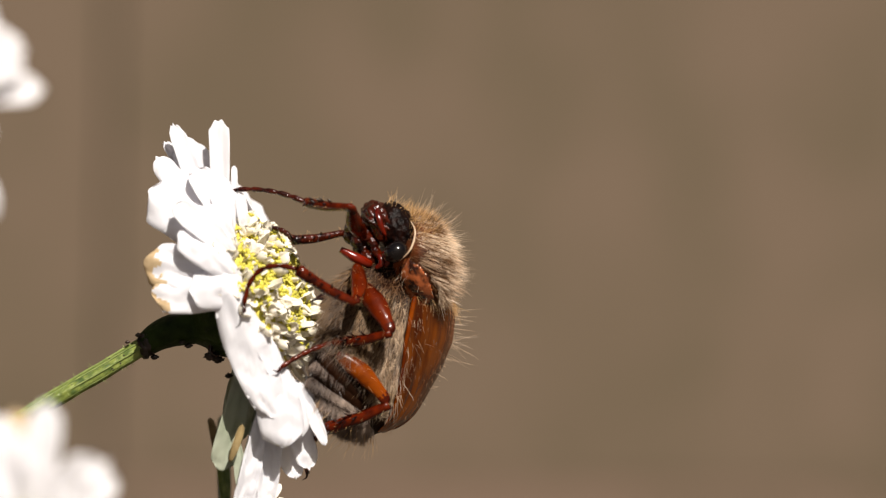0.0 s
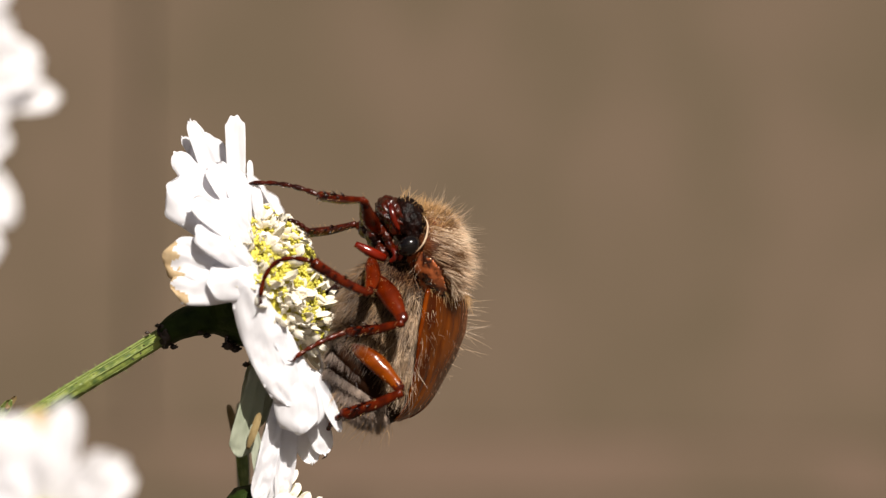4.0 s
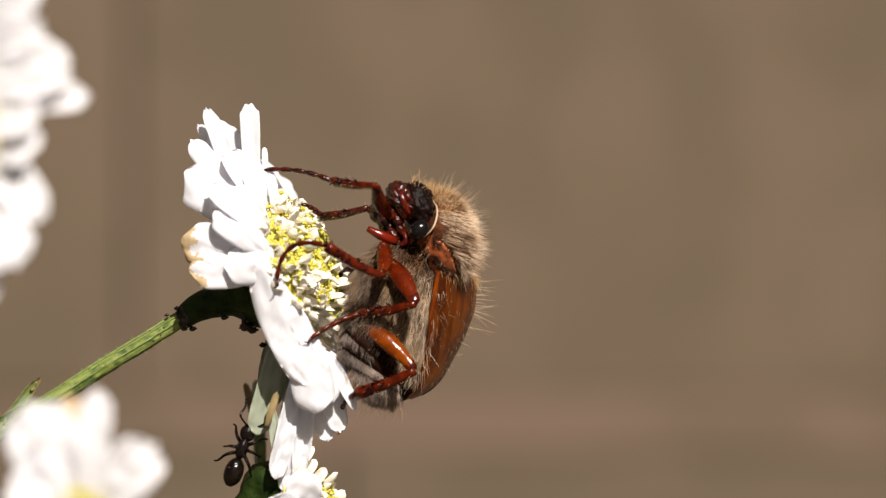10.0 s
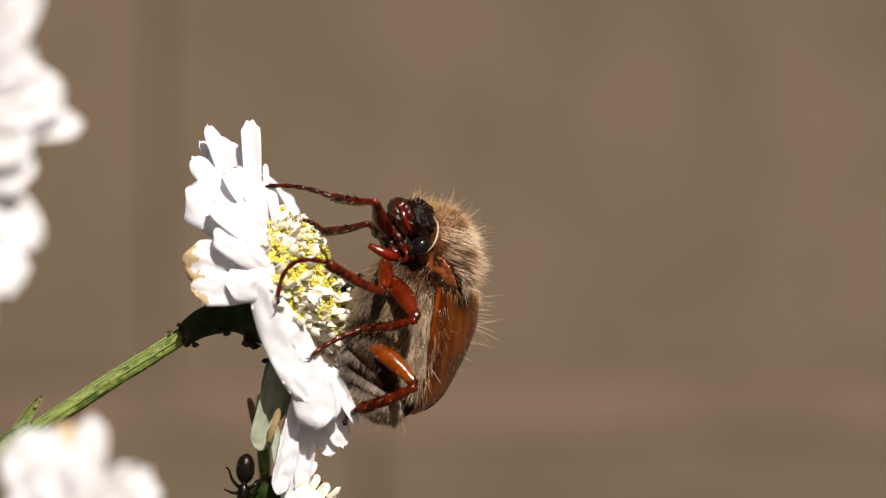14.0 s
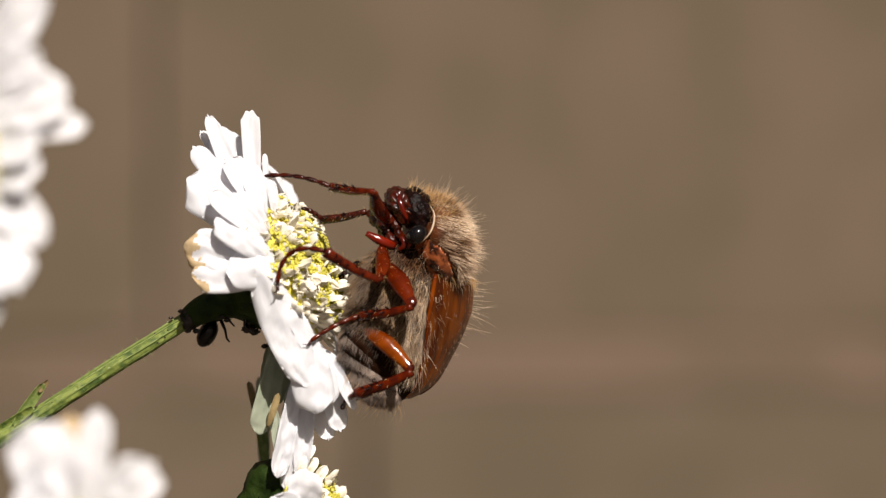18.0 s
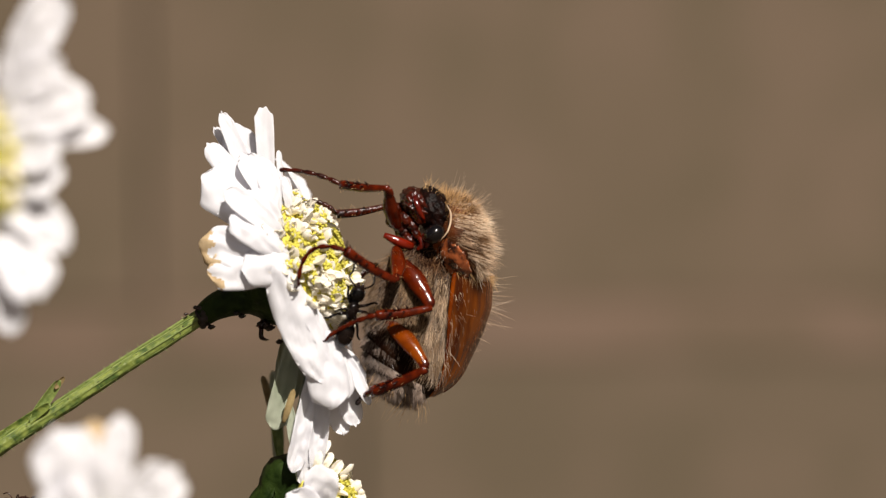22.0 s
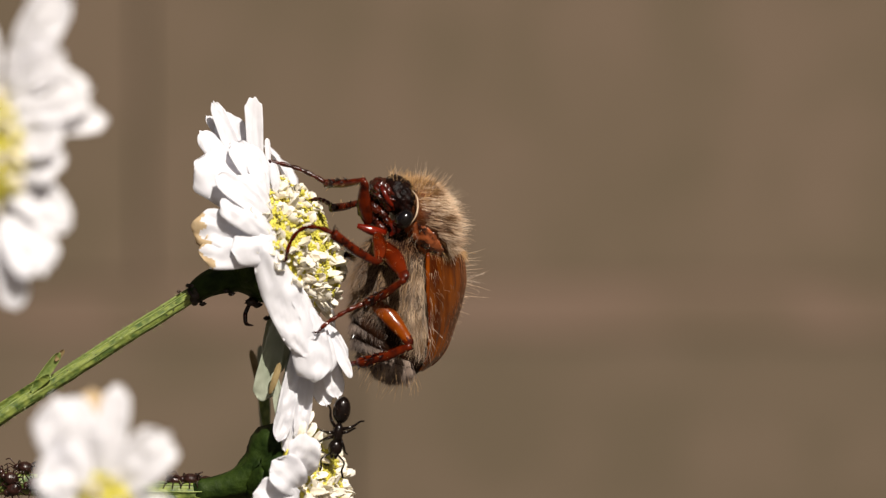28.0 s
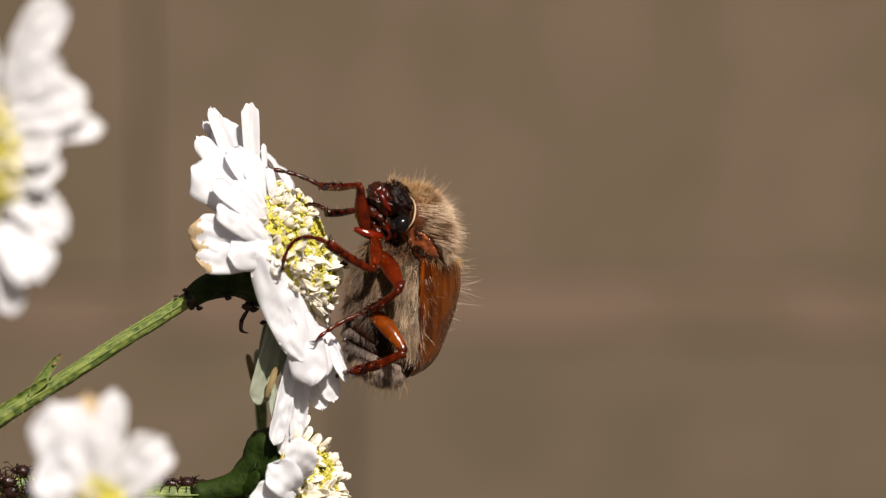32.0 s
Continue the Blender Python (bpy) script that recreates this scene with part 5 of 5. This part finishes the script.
first = thing("aphid", place(0, 920, -10), "plump dark brown aphid on the green stem", "aphid", "aphids on the stem")
aphid_parts(first)
first.matrix_basis = lying(2, 921, -8, 190, (0.1, -0.5, 1))
for x, y, d, ang, back in ((20, 952, -42, 170, (0, -1, 0.1)), (-20, 962, -40, 150, (0, -1, -0.1)), (-26, 942, -38, 200, (0, -1, 0.2)), (-60, 925, -10, 10, (0, -0.4, 1)), (322, 944, -4, 185, (0, -0.4, 1)), (290, 946, -2, 10, (0, -0.2, 1)), (352, 949, 6, 5, (0, 0.2, 1)), (64, 935, -12, 30, (0.1, -0.5, 1))):
    copy_thing(first, lying(x, y, d, ang, back))


# ---- what moves ----
SWAY = (
        (0, -1.3, -4.6, 0.39), (0.5, -1.6, -3.5, 0.35), (1, -1.3, -2.0, 0.27), (1.5, -0.7, -1.5, 0.49), (2, -1.2, -1.2, 0.62),
        (2.5, -1.4, -0.3, 0.51), (3, -0.2, 0.2, 0.33), (3.5, 1.0, 0.0, 0.24), (5.5, 1.5, -1.0, 0.49), (6, 2.3, 1.1, 0.69),
        (6.5, 4.0, 2.3, 1.02), (7, 4.4, 2.1, 1.19), (7.5, 2.6, 0.9, 0.87), (8, -0.0, -0.8, 0.27), (8.5, -1.8, -0.5, -0.18),
        (9, -2.3, 0.7, -0.35), (9.5, -1.4, 0.6, -0.22), (10, 0.8, 0.6, 0.02), (10.5, 2.0, 1.0, 0.15), (11, 0.7, 0.8, 0.11),
        (11.5, -0.8, 0.1, 0.05), (12, -1.6, -0.4, -0.06), (12.5, -1.6, -0.5, -0.18), (13, -0.7, 0.1, -0.10), (13.5, 0.2, 1.3, 0.03),
        (14, 1.1, 2.1, 0.12), (14.5, 1.9, 1.9, 0.19), (16.5, -3.1, 3.1, 0.32), (17, -1.3, 2.4, 0.26), (17.5, 0.8, 1.6, 0.27),
        (18, 2.0, 2.3, 0.34), (18.5, 3.1, 4.5, 0.39), (19, 2.7, 6.5, 0.20), (19.5, 1.2, 6.5, -0.17), (20, 1.7, 5.3, -0.25),
        (20.5, 3.6, 5.9, 0.05), (21, 4.7, 7.1, -0.28), (21.5, 5.9, 7.0, -1.54), (22, 8.5, 7.9, -1.91), (22.5, -5.0, 9.3, -2.37),
        (23, -4.8, 4.6, -4.32), (23.5, -6.5, 4.5, -4.96), (24, -9.8, 7.8, -6.38), (24.5, -11.8, 10.4, -7.79), (25, -10.7, 10.7, -8.22),
        (25.5, -9.8, 10.9, -8.17), (27.5, -6.9, 8.6, -8.64), (28, -8.4, 6.7, -9.42), (28.5, -8.6, 5.3, -9.79), (29, -7.2, 5.8, -9.06),
        (29.5, -6.1, 6.9, -7.97), (30, -5.6, 7.3, -7.42), (30.5, -5.3, 6.8, -7.34), (31, -5.3, 6.8, -7.34), (31.5, -5.6, 7.8, -7.19),
        (32, -5.7, 8.0, -6.96),
)   # seconds, shift right and down in plan units, turn clockwise in degrees


def sway_at(t):
    c = [np.interp(t, [r[0] for r in SWAY], [r[i] for r in SWAY]) for i in (1, 2, 3)]
    return Matrix.Translation(BEETLE_AT + vec(c[0], c[1])) @ Matrix.Rotation(radians(c[2]), 4, "Y")


def leg_rows(key, lengths):
    """Each joint follows its stance; a limb that is too long for its span swings towards the viewer."""
    joints = LEGS[key][0]
    keys = [(0.0, [place(*j) for j in joints]), (21.6, [place(*j) for j in joints])]
    for t, *flat in STANCES[key]:
        keys.append((t, [place(x, y, j[2]) for (x, y), j in zip(flat, joints)]))
    rows = [[], [], []]
    times = sorted(set([k[0] for k in keys] + [r[0] for r in SWAY]))
    for t in times:
        after = next((i for i, k in enumerate(keys) if k[0] >= t), len(keys) - 1)
        before = max(0, after - 1)
        span = keys[after][0] - keys[before][0]
        u = (t - keys[before][0]) / span if span else 0
        inv = sway_at(t).inverted()
        js = [inv @ a.lerp(b, u) for a, b in zip(keys[before][1], keys[after][1])]
        if t <= 21.6:
            js[0] = at_plan(*joints[0])
        for i in range(3):
            rows[i].append((t, aim(js[i], js[i + 1])))
            flatd = js[i + 1] - js[i]
            flat = Vector((flatd.x, 0, flatd.z)).length
            if i < 2 and flat < lengths[i]:
                dep = math.sqrt(lengths[i] ** 2 - flat ** 2) * (1 if flatd.y > 0 else -1)
                js[i + 1] = Vector((js[i + 1].x, js[i].y + dep * 0.9 + flatd.y * 0.1, js[i + 1].z))
                rows[i][-1] = (t, aim(js[i], js[i + 1]))
            elif i < 2:
                js[i + 1] = Vector((js[i + 1].x, js[i].y, js[i + 1].z))
                rows[i][-1] = (t, aim(js[i], js[i + 1]))
    return rows


def motions():
    walk(beetle, [(t, sway_at(t)) for t, *_r in SWAY])
    for key, (parts, lengths) in LEG_PARTS.items():
        for limb, rows in zip(parts, leg_rows(key, lengths)):
            walk(limb, rows)
    walk(ant, [(t, lying(x, y, d, a, (0, -1, 0.25))) for t, x, y, d, a in (
        (0, 523, 928, -30, -80), (8.6, 456, 966, -30, -85), (9.05, 457, 938, -35, -85), (9.2, 455, 831, -40, -80),
        (9.5, 455, 810, -45, -105), (10, 431, 823, -40, -70), (10.5, 423, 812, -40, -85), (11, 430, 710, -35, -85),
        (11.5, 450, 619, -10, -100), (12, 389, 542, -30, -165), (12.3, 262, 599, -30, -212), (12.45, 282, 601, -30, -251),
        (12.6, 303, 603, -30, -290), (13, 431, 575, 70, -340), (13.5, 422, 660, -40, -285), (14, 431, 859, -40, -265),
        (14.5, 417, 899, -40, -265), (15, 421, 903, -40, -328), (15.5, 425, 907, -40, -390), (16.5, 432, 699, -40, -440),
        (17, 416, 635, -40, -490), (17.3, 378, 625, -45, -532), (17.6, 365, 601, -45, -525), (17.8, 375, 589, -10, -472),
        (18, 384, 578, 25, -420), (18.5, 383, 412, 40, -445), (19, 369, 414, 40, -455), (19.17, 392, 475, 32, -403),
        (19.33, 414, 536, 23, -352), (19.5, 436, 597, 15, -300), (20, 466, 648, -70, -300), (20.3, 491, 690, -110, -280),
        (20.45, 522, 711, -112, -325), (20.6, 553, 732, -115, -370), (20.75, 550, 614, -132, -409), (20.9, 546, 495, -150, -448),
        (21.2, 566, 553, -140, -490), (21.5, 584, 610, -110, -420), (21.8, 600, 583, -105, -428), (22.1, 598, 580, -105, -432),
        (22.4, 588, 606, -105, -420), (22.7, 606, 606, -80, -420), (23, 594, 586, -70, -422), (23.1, 539, 556, -110, -476),
        (23.2, 484, 525, -150, -530), (23.4, 460, 421, -110, -458), (23.5, 524, 418, -100, -404), (23.6, 587, 415, -90, -350),
        (23.8, 573, 399, -80, -380), (23.9, 560, 391, -80, -450), (24, 547, 384, -80, -520), (24.15, 581, 497, -95, -580),
        (24.3, 614, 610, -110, -640), (24.6, 615, 626, -110, -625), (25, 612, 633, -110, -622), (25.3, 627, 725, -110, -650),
        (25.5, 614, 710, -100, -620), (27.5, 611, 768, 20, -600), (27.8, 611, 790, 0, -620), (28, 608, 845, -60, -620),
        (28.2, 572, 890, -100, -550), (28.5, 541, 826, -130, -480), (28.65, 528, 860, -160, -545), (28.8, 515, 895, -190, -610),
        (29, 523, 950, -215, -640), (29.2, 583, 989, -200, -680), (29.6, 573, 1073, -60, -620), (30.07, 564, 1050, -27, -567),
        (30.53, 554, 1026, 7, -513), (31, 545, 1003, 40, -460), (31.5, 546, 868, 20, -450), (32, 535, 783, 15, -440),
    )])
    busy = [9.0 + 0.15 * i for i in range(37)] + [16.0 + 0.15 * i for i in range(92)] + [31.0 + 0.15 * i for i in range(7)]
    for limb, hip, side, i in ANT_LEGS:
        rows = [(0.0, Matrix.Identity(4))]
        for n, t in enumerate(busy):
            swing = 16 * side * (1 if (n + i) % 2 else -1)
            rows.append((t, Matrix.Translation(hip) @ Matrix.Rotation(radians(swing), 4, "Z") @ Matrix.Translation(-hip)))
        rows.append((32.0, rows[-1][1]))
        walk(limb, rows)


motions()
